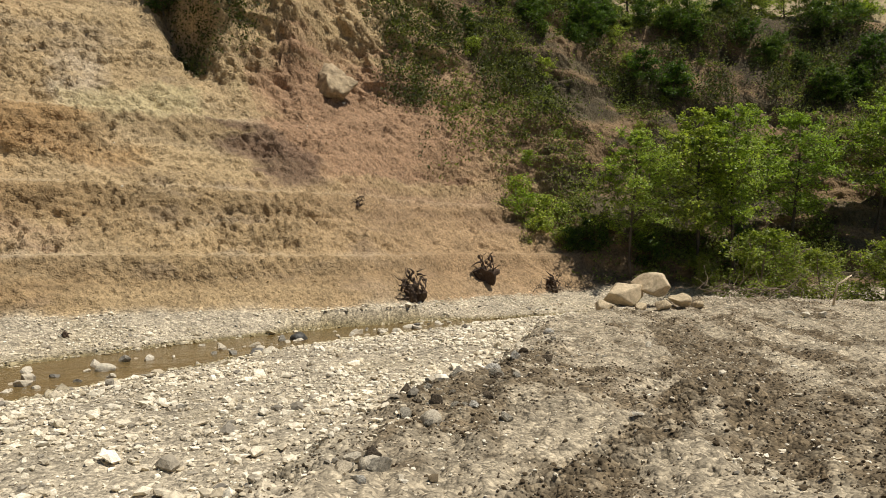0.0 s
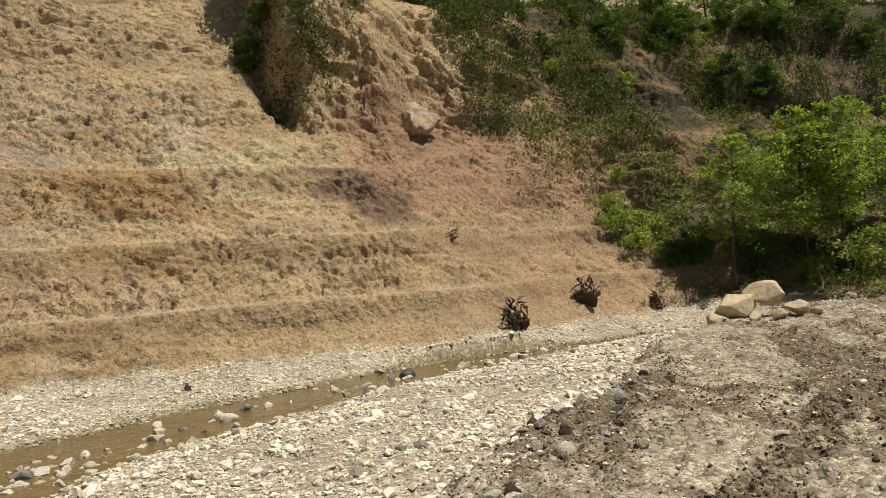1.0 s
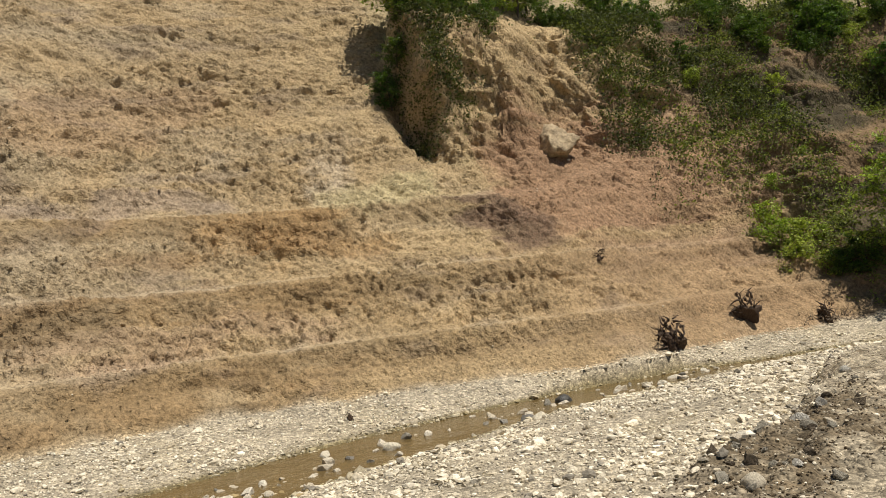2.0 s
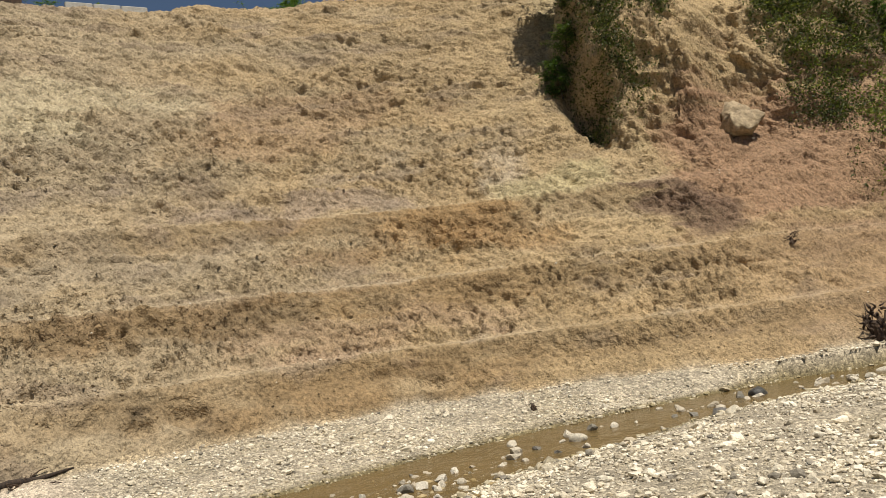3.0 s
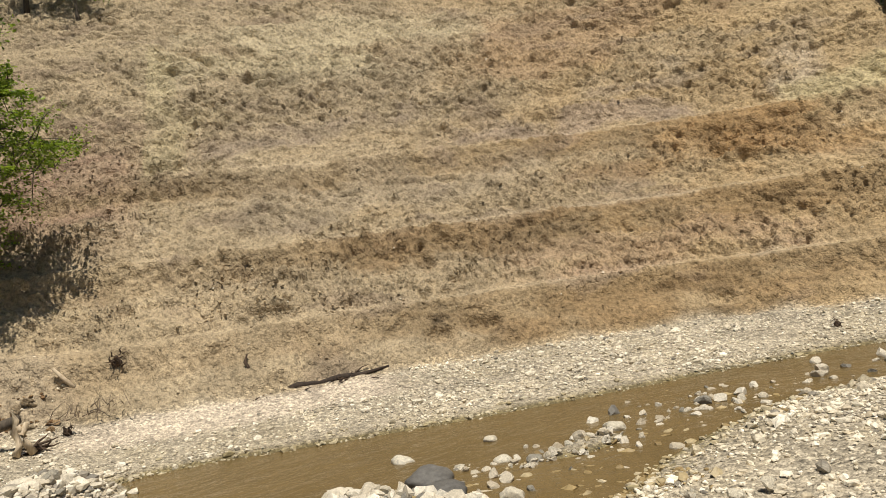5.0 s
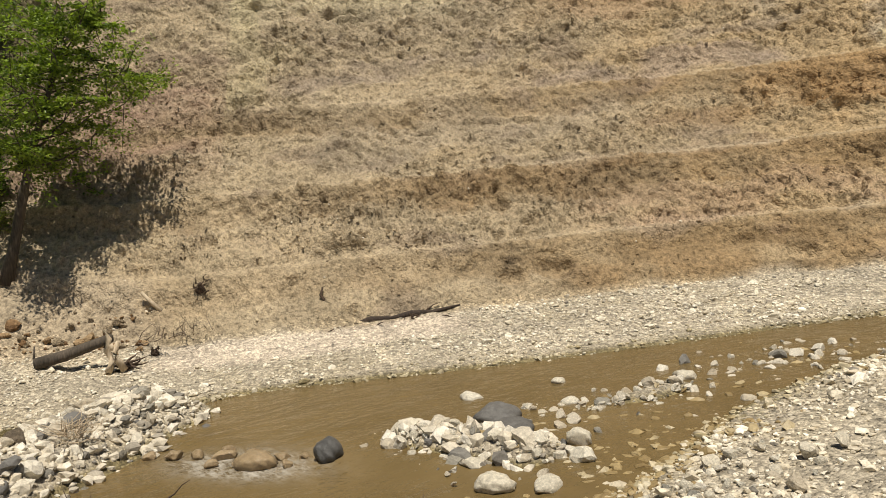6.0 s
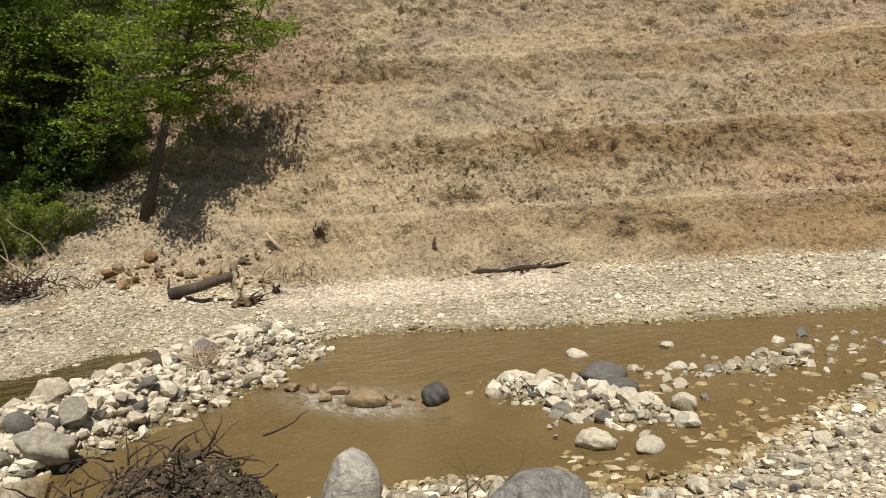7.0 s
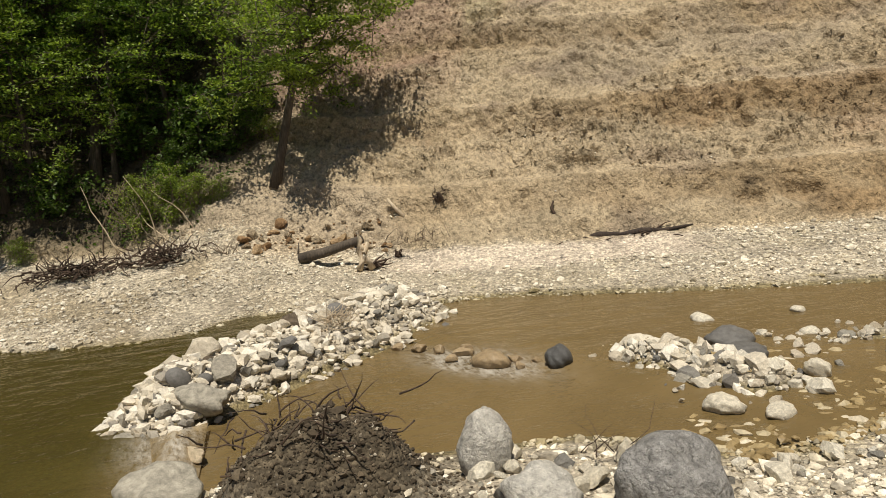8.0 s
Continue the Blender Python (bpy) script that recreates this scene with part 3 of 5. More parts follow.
def soil_colour(x, y, z, at):
    d, s, far, near, edge = at
    wl, fan, wr = zones(d, s)
    fu, fv = face_coords(x, y, z)
    n1, n2, n3 = fbm(fu * 0.2, fv * 0.45, 4, 120), fbm(fu * 0.5, fv * 1.5, 4, 130), fbm(x * 0.7, y * 0.7, 4, 140)
    c = np.tile(np.array((0.44, 0.325, 0.182)), (len(x), 1))                       # ochre marl
    c = blend(c, (0.425, 0.345, 0.228), (1 - sstep(72, 86, s + 4 * n1)) * 0.95)       # greyer clay upstream
    c = blend(c, (0.48, 0.40, 0.275), sstep(0.3, 0.9, n1 + 0.4 * n2) * 0.4)       # pale beds
    c = blend(c, (0.30, 0.232, 0.165), sstep(0.3, 0.9, n2 - 0.3 * n1) * 0.6)         # dark crumbly beds
    c = blend(c, (0.50, 0.425, 0.28), band(d, 12.5, 15, 1) * band(s, 66, 77, 2) * sstep(-0.4, 0.4, n2))
    for lo, hi, a, b in ((0.1, 1.5, 74, 84), (3.2, 4.4, 73, 86), (5.6, 7.6, 79, 87)):
        c = blend(c, (0.30, 0.188, 0.085), band(d + 0.2 * n2, lo, hi, 0.25) * band(s + 1.5 * n1, a, b, 2) * sstep(-0.9, 0.3, n2) * 0.6)
    c = blend(c, (0.50, 0.39, 0.23), 0.4 * band(s, 84, 92.5, 2) * sstep(4, 6, d) * (1 - sstep(20, 22, d)))
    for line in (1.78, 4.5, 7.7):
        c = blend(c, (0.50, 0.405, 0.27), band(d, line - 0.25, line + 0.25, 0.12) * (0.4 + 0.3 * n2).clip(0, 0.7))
        c = blend(c, (0.27, 0.19, 0.10), band(d + 0.15 * n2, line - 1.0, line - 0.3, 0.2) * 0.5)   # bench tops paled as if sunlit; brown soil and lip shade painted below
    dn, sn = d + 0.6 * n2 + 0.4 * n3, s + 1.8 * n1 + 1.2 * n3
    for rgb, much, d0, d1, s0, s1 in (
            ((0.50, 0.40, 0.26), 0.55, 0.2, 4.3, 62, 71), ((0.25, 0.19, 0.115), 0.6, 2.9, 4.2, 74.5, 80.5), ((0.36, 0.215, 0.09), 0.6, 5.4, 7.3, 80.5, 87.5),
            ((0.50, 0.44, 0.25), 0.7, 7.5, 9.4, 86.3, 91.0), ((0.56, 0.49, 0.33), 0.6, 14.6, 16.4, 71.0, 76.8), ((0.30, 0.25, 0.185), 0.25, 10.8, 14.0, 69, 76),
            ((0.34, 0.27, 0.225), 0.6, 7.7, 9.0, 77, 82.5), ((0.54, 0.47, 0.38), 0.6, 8.2, 11.4, 85.2, 86.8), ((0.33, 0.275, 0.20), 0.5, 5.4, 7.2, 70, 77),
            ((0.47, 0.41, 0.25), 0.6, 8.0, 15.0, 66.6, 69.2), ((0.39, 0.26, 0.16), 0.5, 11.5, 15.5, 77.5, 83), ((0.42, 0.29, 0.19), 0.55, 2.1, 3.2, 76, 84),
            ((0.24, 0.19, 0.16), 0.6, 9.0, 10.2, 70.5, 74.5)):
        c = blend(c, rgb, 0.85 * much * spot(dn, sn, d0, d1, s0, s1, 0.5))
    red = sstep(91.2, 94.0, s + 0.5 * sstep(8, 10, d) + 0.35 * (7 - d) + 1.2 * n2) * sstep(4.6, 5.6, d + 0.5 * n2) * (1 - sstep(10.9, 11.8, d + cliff_foot(d, s) + 0.5 * n2))
    c = blend(c, (0.37, 0.235, 0.145), red * 0.92)
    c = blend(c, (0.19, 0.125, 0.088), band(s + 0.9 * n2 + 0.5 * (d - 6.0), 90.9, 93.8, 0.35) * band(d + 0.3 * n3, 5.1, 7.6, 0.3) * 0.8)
    c = blend(c, (0.36, 0.235, 0.14), sstep(88, 100, s) * (1 - sstep(4.4, 5.2, d)) * 0.55)
    c = blend(c, (0.34, 0.24, 0.17), band(s, 60, 66.5, 1.2) * band(d, 5.0, 10.5, 1.0) * (0.6 + 0.4 * n2).clip(0, 1))
    cliff = fan * sstep(10.9, 11.8, d + cliff_foot(d, s) + 0.5 * n2)
    c = blend(c, (0.50, 0.375, 0.21), cliff)
    c = blend(c, (0.36, 0.26, 0.15), cliff * sstep(0.1, 0.7, n2))
    for px, py, w in ((-16.0, 13.1, 0.55), (-12.1, 18.2, 0.4), (-16.9, 12.3, 0.35)):                  # darker colour in the hollows where roots tore out
        c = blend(c, (0.10, 0.075, 0.05), 0.9 * np.exp(-((x - px) ** 2 + (y - py) ** 2) / w ** 2) * sstep(-0.5, 0.3, n2))
    litter = np.array((0.105, 0.085, 0.052)) * (1 + 0.4 * n3[:, None])
    turf = np.array((0.125, 0.125, 0.05)) * (1 + 0.4 * n2[:, None])
    up = (sstep(6, 9, d + n3) * wl)[:, None]
    litter = litter * (1 - up) + turf * up
    w = np.clip(wl * sstep(-0.2, 0.9, d) + wr, 0, 1)
    c = c * (1 - w[:, None]) + litter * w[:, None]
    c = blend(c, (0.29, 0.195, 0.11), 0.8 * wr * sstep(-0.2, 0.4, n2 + 0.3 * n1) * (1 - sstep(14, 20, d)))
    c = blend(c, (0.16, 0.15, 0.07), np.clip(sstep(22, 30, d), 0, 1) * (1 - sstep(88, 92, s)))
    c = blend(c, (0.44, 0.36, 0.22), sstep(88, 92, s) * sstep(13.6, 15.5, d))                       # pale bare ground behind the brow
    c = blend(c, (0.36, 0.25, 0.13), np.clip(1.5 * np.exp(-(((x + 20.6) / 0.9) ** 2 + ((y - 1.8) / 1.7) ** 2)), 0, 1))
    c = blend(c, (0.46, 0.38, 0.27), 0.85 * band(s, 59.5, 65.5, 0.8) * (1 - sstep(0.8, 2.2, d + 0.5 * n3)))     # gravel fan under the big tree
    # river flat
    scarp = np.clip(1.6 * np.exp(-(((x + 20.6) / 0.8) ** 2 + ((y - 1.8) / 1.6) ** 2)), 0, 1)
    flat = (1 - sstep(-0.35, 0.15, d + 0.25 * n3)) * (1 - scarp)
    g = np.tile(np.array((0.40, 0.35, 0.265)), (len(x), 1))
    g = blend(g, (0.36, 0.31, 0.22), sstep(0.1, 0.8, n3) * 0.7)
    g = blend(g, (0.52, 0.445, 0.35), band(d, -1.8, -0.1, 0.3) * band(s, 65.8, 73, 0.8))     # sand tongue
    g = blend(g, (0.27, 0.22, 0.145), np.where(far > 0, (1 - sstep(61, 66, s)) * sstep(-0.4, 0.5, n3), 0) * 0.6)
    g = blend(g, (0.19, 0.155, 0.08), np.clip(1 - sstep(0.015, 0.10, z), 0, 1))              # wet rim
    tr, _ = tracks(x, y)
    on_bank = sstep(-0.25, 0.45, edge - 0.4 + 0.7 * fbm(x * 0.9, y * 0.5, 3, 150))
    g = blend(g, (0.335, 0.285, 0.205), np.where(far > 0, 0, 0.75 * on_bank))
    dark = on_bank * sstep(-0.25, 0.45, fbm(x * 0.8 - y * 0.12, y * 0.22, 4, 160) + 0.55 * fbm(x * 2.6, y * 1.9, 3, 163) + 0.45 * tr + 0.2)
    dark = dark * (0.45 + 0.55 * sstep(0.1, 0.5, lumps(x * 3.1, y * 3.1, 165) + 0.3 * fbm(x * 7, y * 7, 2, 166) + 0.1))
    far_side = far > 0
    dark = np.where(far_side, 0, dark)
    g = blend(g, (0.135, 0.102, 0.062), dark * 0.9)
    mound = np.exp(-(((x + 7.4) / 1.0) ** 2 + ((y + 0.45) / 1.1) ** 2))
    g = blend(g, (0.085, 0.068, 0.045), np.clip(mound * 1.6, 0, 1))
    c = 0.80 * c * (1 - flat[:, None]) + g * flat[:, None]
    return np.clip(c, 0.01, 0.9)


# ---- land ----
az = np.radians(np.concatenate([np.linspace(-37, 107, 980), np.linspace(112, 318, 42)]))
probe = np.concatenate([np.arange(3.6, 46, 0.1), np.arange(46, 62, 0.4)])
PA, PR = np.meshgrid(az, probe, indexing="ij")
probe_z = height((-0.4 - PR * np.sin(PA)).ravel(), (-0.8 + PR * np.cos(PA)).ravel(), False).reshape(PA.shape)
density = np.interp(probe, [3.6, 13, 15, 44, 47, 62], [22, 19, 12.5, 12.5, 3, 3])
climb = np.clip(np.abs(np.diff(probe_z, axis=1)), 0, 0.5) * (probe[None, 1:] < 44)
length = np.hypot(np.diff(probe)[None], climb) * density[None, 1:]
kernel = np.hanning(33)[1:-1] / np.hanning(33).sum()
length = np.apply_along_axis(lambda col: np.convolve(np.pad(col, 15, mode="edge"), kernel, mode="valid"), 0, length)
length = np.concatenate([np.zeros((len(az), 1)), np.cumsum(length, 1)], 1)
steps = np.linspace(0, 1, 840)
inner = np.array([np.interp(steps * row[-1], row, probe) for row in length])          # rows lie evenly over flats, faces and cliffs
outer = np.concatenate([np.arange(64, 90, 2.0), np.geomspace(92, 900, 14)])
R = np.concatenate([np.tile([0.01, 1, 1.8, 2.6, 3.2], (len(az), 1)), inner, np.tile(outer, (len(az), 1))], 1)
A = np.repeat(az[:, None], R.shape[1], 1)
X, Y = (-0.4 - R * np.sin(A)).ravel(), (-0.8 + R * np.cos(A)).ravel()
at_all = plan(X, Y)
X0, Y0, Z0 = X, Y, height(X, Y, True, at_all)
X, Y, Z = face_points(X, Y, at_all)
na, nr = A.shape
I = np.arange(na * nr).reshape(na, nr)
J = np.roll(I, -1, axis=0)
quads = np.stack([I[:, :-1], I[:, 1:], J[:, 1:], J[:, :-1]], -1).reshape(-1, 4)
verts = np.stack([X, Y, Z], -1)
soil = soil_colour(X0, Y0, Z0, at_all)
toe_d, toe_s = at_all[0], at_all[1]
face_u, face_v = face_coords(X0, Y0, Z0)
rugged = 0.75 + 0.25 * churned(face_u, face_v, toe_d, toe_s)
is_slope = (toe_d > 0.1) & (toe_d < 60)
face_slope = is_slope[quads].sum(1) >= 3


def cut_out(name, keep, material):
    used, inverse = np.unique(quads[keep], return_inverse=True)
    me = np_mesh(name, verts[used], inverse.reshape(-1, 4))
    colour_attribute(me, "Soil", soil[used])
    colour_attribute(me, "Rugged", np.repeat(rugged[used][:, None], 3, 1))
    me.materials.append(material)
    return tagged(new(name, me), kind="structure")


ground = tagged(cut_out("ground", ~face_slope, M_GROUND), "pale river gravel, silt and dark churned soil of the valley floor", "ground")
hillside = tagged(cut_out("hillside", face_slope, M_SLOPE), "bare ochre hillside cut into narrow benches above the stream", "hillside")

# ---- water ----
gx, gy = np.meshgrid(np.arange(-44, 16, 0.16), np.arange(-30, 33, 0.16), indexing="ij")
wx, wy = gx.ravel(), gy.ravel()
_, _, wfar, wnear, _ = plan(wx, wy)
wet = (wfar < 0.9) & (wnear < 0.9)
u = (wx + 15.0) * 0.655 - (wy - 2.2) * 0.757
v = (wx + 15.0) * 0.757 + (wy - 2.2) * 0.655
left_pool = 1 - sstep(-0.3, 0.5, np.where(u < 6, v, v + 0.2))
left_pool = np.where(u > 8.4, 1.0, left_pool)
left_pool = np.maximum(left_pool, 1 - sstep(-3.0, -1.9, wy + 0.25 * (wx + 9)))
weir = (wx + 12.6) * -0.38 + (wy - 2.5) * 0.92                        # from the dam's shoulder to the island
front_pool = (1 - left_pool) * (1 - sstep(-0.35, 0.15, weir)) * (1 - sstep(-8.0, -7.0, wx) * sstep(4, 5, wy))
level = 0.05 * left_pool - 0.07 * front_pool
foam = 0.8 * np.exp(-((weir + 0.55) / 0.42) ** 2) * np.exp(-((wx + 11.2) / 0.85) ** 2)
foam = np.maximum(np.clip(foam * 2.2, 0, 1), 0.9 * np.exp(-(((wx + 10.0) / 0.7) ** 2 + ((wy + 2.0) / 0.35) ** 2)))
WI = np.arange(len(wx)).reshape(gx.shape)
wq = np.stack([WI[:-1, :-1], WI[1:, :-1], WI[1:, 1:], WI[:-1, 1:]], -1).reshape(-1, 4)
wq = wq[wet[wq].all(1)]
used, inverse = np.unique(wq, return_inverse=True)
wme = np_mesh("water", np.stack([wx, wy, level], -1)[used], inverse.reshape(-1, 4))
colour_attribute(wme, "Foam", np.repeat(foam[used][:, None], 3, 1))
tint = np.array((1.0, 1.0, 1.0)) * (1 - left_pool[used][:, None]) + np.array((0.40, 0.46, 0.32)) * left_pool[used][:, None]
colour_attribute(wme, "Silt", tint)
wme.materials.append(M_WATER)
water = tagged(new("water", wme), "shallow muddy brown stream with small ripples", "water", kind="structure")
# a smooth tongue of water sliding from the upper pool round the dam's end
ca, cb = np.meshgrid(np.linspace(0, 1, 26), np.linspace(-1, 1, 13), indexing="ij")
ca, cb = ca.ravel(), cb.ravel()
chute_x = -10.35 + 1.45 * ca - 0.10 * cb
chute_y = -1.75 - 0.05 * ca + (0.34 - 0.12 * ca) * cb
chute_z = 0.055 + 0.10 * np.sin(np.pi * np.clip(1.25 * ca, 0, 1)) * (1 - cb ** 2) - 0.10 * ca * sstep(-0.4, 0.9, cb) + 0.02 * ridged(ca * 2, cb * 4, 2, 180) * (1 - np.abs(cb))
CI = np.arange(26 * 13).reshape(26, 13)
chute_mesh = np_mesh("water_chute", np.stack([chute_x, chute_y, chute_z], -1), np.stack([CI[:-1, :-1], CI[1:, :-1], CI[1:, 1:], CI[:-1, 1:]], -1).reshape(-1, 4))
colour_attribute(chute_mesh, "Foam", np.repeat((0.75 * (1 - np.abs(cb)) + 0.2)[:, None], 3, 1))
colour_attribute(chute_mesh, "Silt", np.ones((26 * 13, 3)))
chute_mesh.materials.append(M_WATER)
tagged(new("water_chute", chute_mesh), "whitish tongue of water sliding round the dam's end", "water", kind="structure")
# ---- stones ----
def ico(level):
    bm = bmesh.new()
    bmesh.ops.create_icosphere(bm, subdivisions=level, radius=1.0)
    vs = np.array([v.co[:] for v in bm.verts])
    fs = np.array([[v.index for v in f.verts] for f in bm.faces])
    bm.free()
    return vs, fs


ICO = {k: ico(k) for k in (1, 2, 3, 4)}


def stone_shape(seed, level=2, planes=9, cut=0.6, lump=0.18, squash=(1, 0.8, 0.62), grain=0.06):
    """Vertices of a broken or water-worn stone about 1 m in radius: a ball cut by planes and made uneven."""
    rng = np.random.default_rng(seed)
    vs, fs = ICO[level]
    vs = vs.copy()
    for _ in range(planes):
        nrm = rng.normal(size=3)
        nrm /= np.linalg.norm(nrm)
        off = rng.uniform(cut, min(cut + 0.25, 0.98))
        over = vs @ nrm - off
        vs = vs - np.where(over > 0, over, 0)[:, None] * nrm
    a = rng.uniform(0, 9, 3)
    vs = vs * (1 + lump * (vnoise(vs[:, 0] * 1.7 + a[0], vs[:, 1] * 1.7 + vs[:, 2] * 1.3 + a[1], seed % 97))[:, None])
    if level > 2:
        vs = vs * (1 + grain * fbm(vs[:, 0] * 4 + a[2], vs[:, 1] * 4 + vs[:, 2] * 3, 3, seed % 89)[:, None])
    return vs * np.array(squash), fs


def stone_mesh(name, seed, level=2, smooth=False, **kw):
    vs, fs = stone_shape(seed, level, **kw)
    return np_mesh(name, vs, fs, smooth)


def scatter(name, x, y, z, size, material, seed, sink=0.25, flat=0.55, level=1):
    """One mesh of many small stones."""
    rng = np.random.default_rng(seed)
    shapes = [stone_shape(seed * 31 + k, level, 5, 0.5, 0.25, (1, 0.75, flat))[0] for k in range(9)]
    fs = ICO[level][1]
    n = len(x)
    pick = rng.integers(0, 9, n)
    base = np.stack(shapes)[pick]
    base = base * (1 + rng.uniform(-0.28, 0.28, base.shape)) * rng.uniform(0.75, 1.3, (n, 1, 3))
    yaw, tilt = rng.uniform(0, 2 * np.pi, n), rng.normal(0, 0.3, n)
    ct, st = np.cos(tilt)[:, None], np.sin(tilt)[:, None]
    px, py, pz = base[..., 0], base[..., 1] * ct - base[..., 2] * st, base[..., 1] * st + base[..., 2] * ct
    cy, sy = np.cos(yaw)[:, None], np.sin(yaw)[:, None]
    k = size[:, None]
    vx, vy, vz = x[:, None] + k * (px * cy - py * sy), y[:, None] + k * (px * sy + py * cy), z[:, None] + k * pz + (flat * (1 - 2 * sink) * size)[:, None]
    vs = np.stack([vx, vy, vz], -1).reshape(-1, 3)
    faces = (fs[None] + (np.arange(n) * len(shapes[0]))[:, None, None]).reshape(-1, 3)
    me = np_mesh(name, vs, faces, False)
    me.materials.append(material)
    return new(name, me)


def random_ground(n, seed, yaw0, yaw1, r0, r1):
    """Random places in a sector of the plan, evenly seen from the walker."""
    rng = np.random.default_rng(seed)
    a = np.radians(rng.uniform(yaw0, yaw1, n))
    r = np.exp(rng.uniform(np.log(r0), np.log(r1), n))
    return -0.4 - r * np.sin(a), -0.8 + r * np.cos(a), r, rng


# gravel of the banks
rng = np.random.default_rng(11)
a, r = np.radians(rng.uniform(-36, 106, 190000)), np.sqrt(rng.uniform(4.8 ** 2, 31.0 ** 2, 190000))
x, y = -0.4 - r * np.sin(a), -0.8 + r * np.cos(a)
here = plan(x, y)
ok = (here[0] < np.where((here[1] < 65.5) & (here[1] > 59), 1.7, -0.1)) & ((here[2] > -0.3) | ((here[3] > -0.3) & (here[4] < 8.0)))
x, y, r, here = x[ok], y[ok], r[ok], tuple(v[ok] for v in here)
d, s, far, near, edge = here
z = height(x, y, True, here)
patch = fbm(x * 0.8, y * 0.8, 3, 300)
chance = np.where(far > -0.3, 1.0, 1 - 0.6 * sstep(-0.1, 0.7, edge)) * (0.62 + 0.5 * patch).clip(0.12, 1)
sandy = band(d, -1.7, -0.15, 0.25) * band(s, 66.0, 72.8, 0.7)
chance = chance * np.where(far > 0, 1 - (1 - sstep(62, 67, s)) * (1 - sstep(-0.05, 0.35, patch)) * 0.85, 1)
keep = (rng.uniform(size=len(x)) < chance * (1 - 0.93 * sandy)) & (np.hypot(x + 7.5, y + 0.5) > 0.9) & (((x + 20.7) / 0.8) ** 2 + ((y - 1.7) / 1.7) ** 2 > 1)
size = np.minimum(0.019 + rng.gamma(1.0, 0.0185, len(x)), 0.17) * (1 - 0.35 * sandy) * np.where(far > 0, 0.85, 1 - 0.6 * sstep(-0.1, 0.7, edge))
gravel = scatter("gravel", x[keep], y[keep], z[keep], size[keep], M_PEBBLE, 5)
pick = rng.uniform(size=keep.sum())
tone = np.stack([np.interp(pick, [0, 0.05, 0.1, 0.4, 0.8, 1.0], c) for c in ((0.16, 0.26, 0.43, 0.57, 0.69, 0.80), (0.145, 0.235, 0.37, 0.51, 0.63, 0.745), (0.12, 0.19, 0.27, 0.395, 0.51, 0.625))], -1)
damp = 1 - sstep(0.03, 0.13, z[keep] + 0.05 * patch[keep])
tone = blend(tone, (0.26, 0.21, 0.095), 0.8 * damp * rng.uniform(0.4, 1, len(tone)))
tone = 1.1 * tone * (1 - 0.2 * (far[keep] > 0) * (1 - sstep(61, 66, s[keep])) * sstep(-0.2, 0.4, patch[keep]))[:, None]
colour_attribute(gravel.data, "Soil", np.repeat(tone, 12, 0))
tagged(gravel, "whitish angular river gravel strewn over both banks", "gravel", kind="stuff")

# crumbs of earth on the cut, of the colour of the bed they broke from
x, y, r, rng = random_ground(125000, 12, -30, 106, 17, 36)
here = plan(x, y)
d, s, far, near, edge = here
wl, fan, wr = zones(d, s)
cu, cv = face_coords(x, y, height(x, y, False, here))
broken = 0.75 * churned(cu, cv, d, s) * sstep(-0.4, 0.4, fbm(cu * 0.6, cv * 1.2, 3, 310)) + 0.07
keep = (d > 0) & (d < 24) & (rng.uniform(size=len(x)) < broken * (1 - wr) * (1 - wl))
here = tuple(v[keep] for v in here)
x, y = x[keep], y[keep]
base_z = height(x, y, True, here)
own = soil_colour(x, y, base_z, here) * rng.uniform(0.8, 1.2, (len(x), 1))
x, y, z = face_points(x, y, here)
size = np.minimum(0.015 + rng.gamma(1.1, 0.013, len(x)), 0.09)
crumbs = scatter("earth_crumbs", x, y, z, size, M_CRUMB, 6, 0.45, 0.65)
pale = rng.uniform(size=len(x)) > 0.985
own[pale] = (0.6, 0.55, 0.45)
colour_attribute(crumbs.data, "Soil", np.repeat(own, 12, 0))
tagged(crumbs, "crumbled ochre earth lying on the cut benches", "earth crumbs", kind="stuff")

# clods on the churned bank
x, y, r, rng = random_ground(30000, 13, -36, 25, 5, 30)
d, s, far, near, edge = plan(x, y)
z = height(x, y)
tr = tracks(x, y)[0]
keep = (far < 0) & (rng.uniform(size=len(x)) < sstep(-0.5, 0.5, edge) * (0.06 + 0.94 * sstep(-0.3, 0.4, fbm(x * 0.8 - y * 0.12, y * 0.22, 4, 160) + 0.4 * tr + 0.2)))
size = np.minimum(0.004 + 0.0006 * r + rng.gamma(1.0, 0.005, len(x)), 0.05)
tagged(scatter("soil_clods", x[keep], y[keep], z[keep], size[keep], M_MUDCLOD, 7, 0.3, 0.7), "dark damp clods and small stones on the churned bank", "soil clods", kind="stuff")

STONES = [stone_mesh("stone", 40 + k, 2, False, planes=13, cut=0.42, squash=(1, 0.82, 0.6 + 0.03 * (k % 5))) for k in range(10)]
ROUND = [stone_mesh("cobble", 70 + k, 3, True, planes=3, cut=0.85, lump=0.12, squash=(1, 0.82, 0.7)) for k in range(4)]


def face_spot(x, y, up):
    """The place on the broken surface at x, y, raised a little."""
    px, py, pz = (float(v[0]) for v in face_points(np.array([x]), np.array([y])))
    return px, py, pz + up


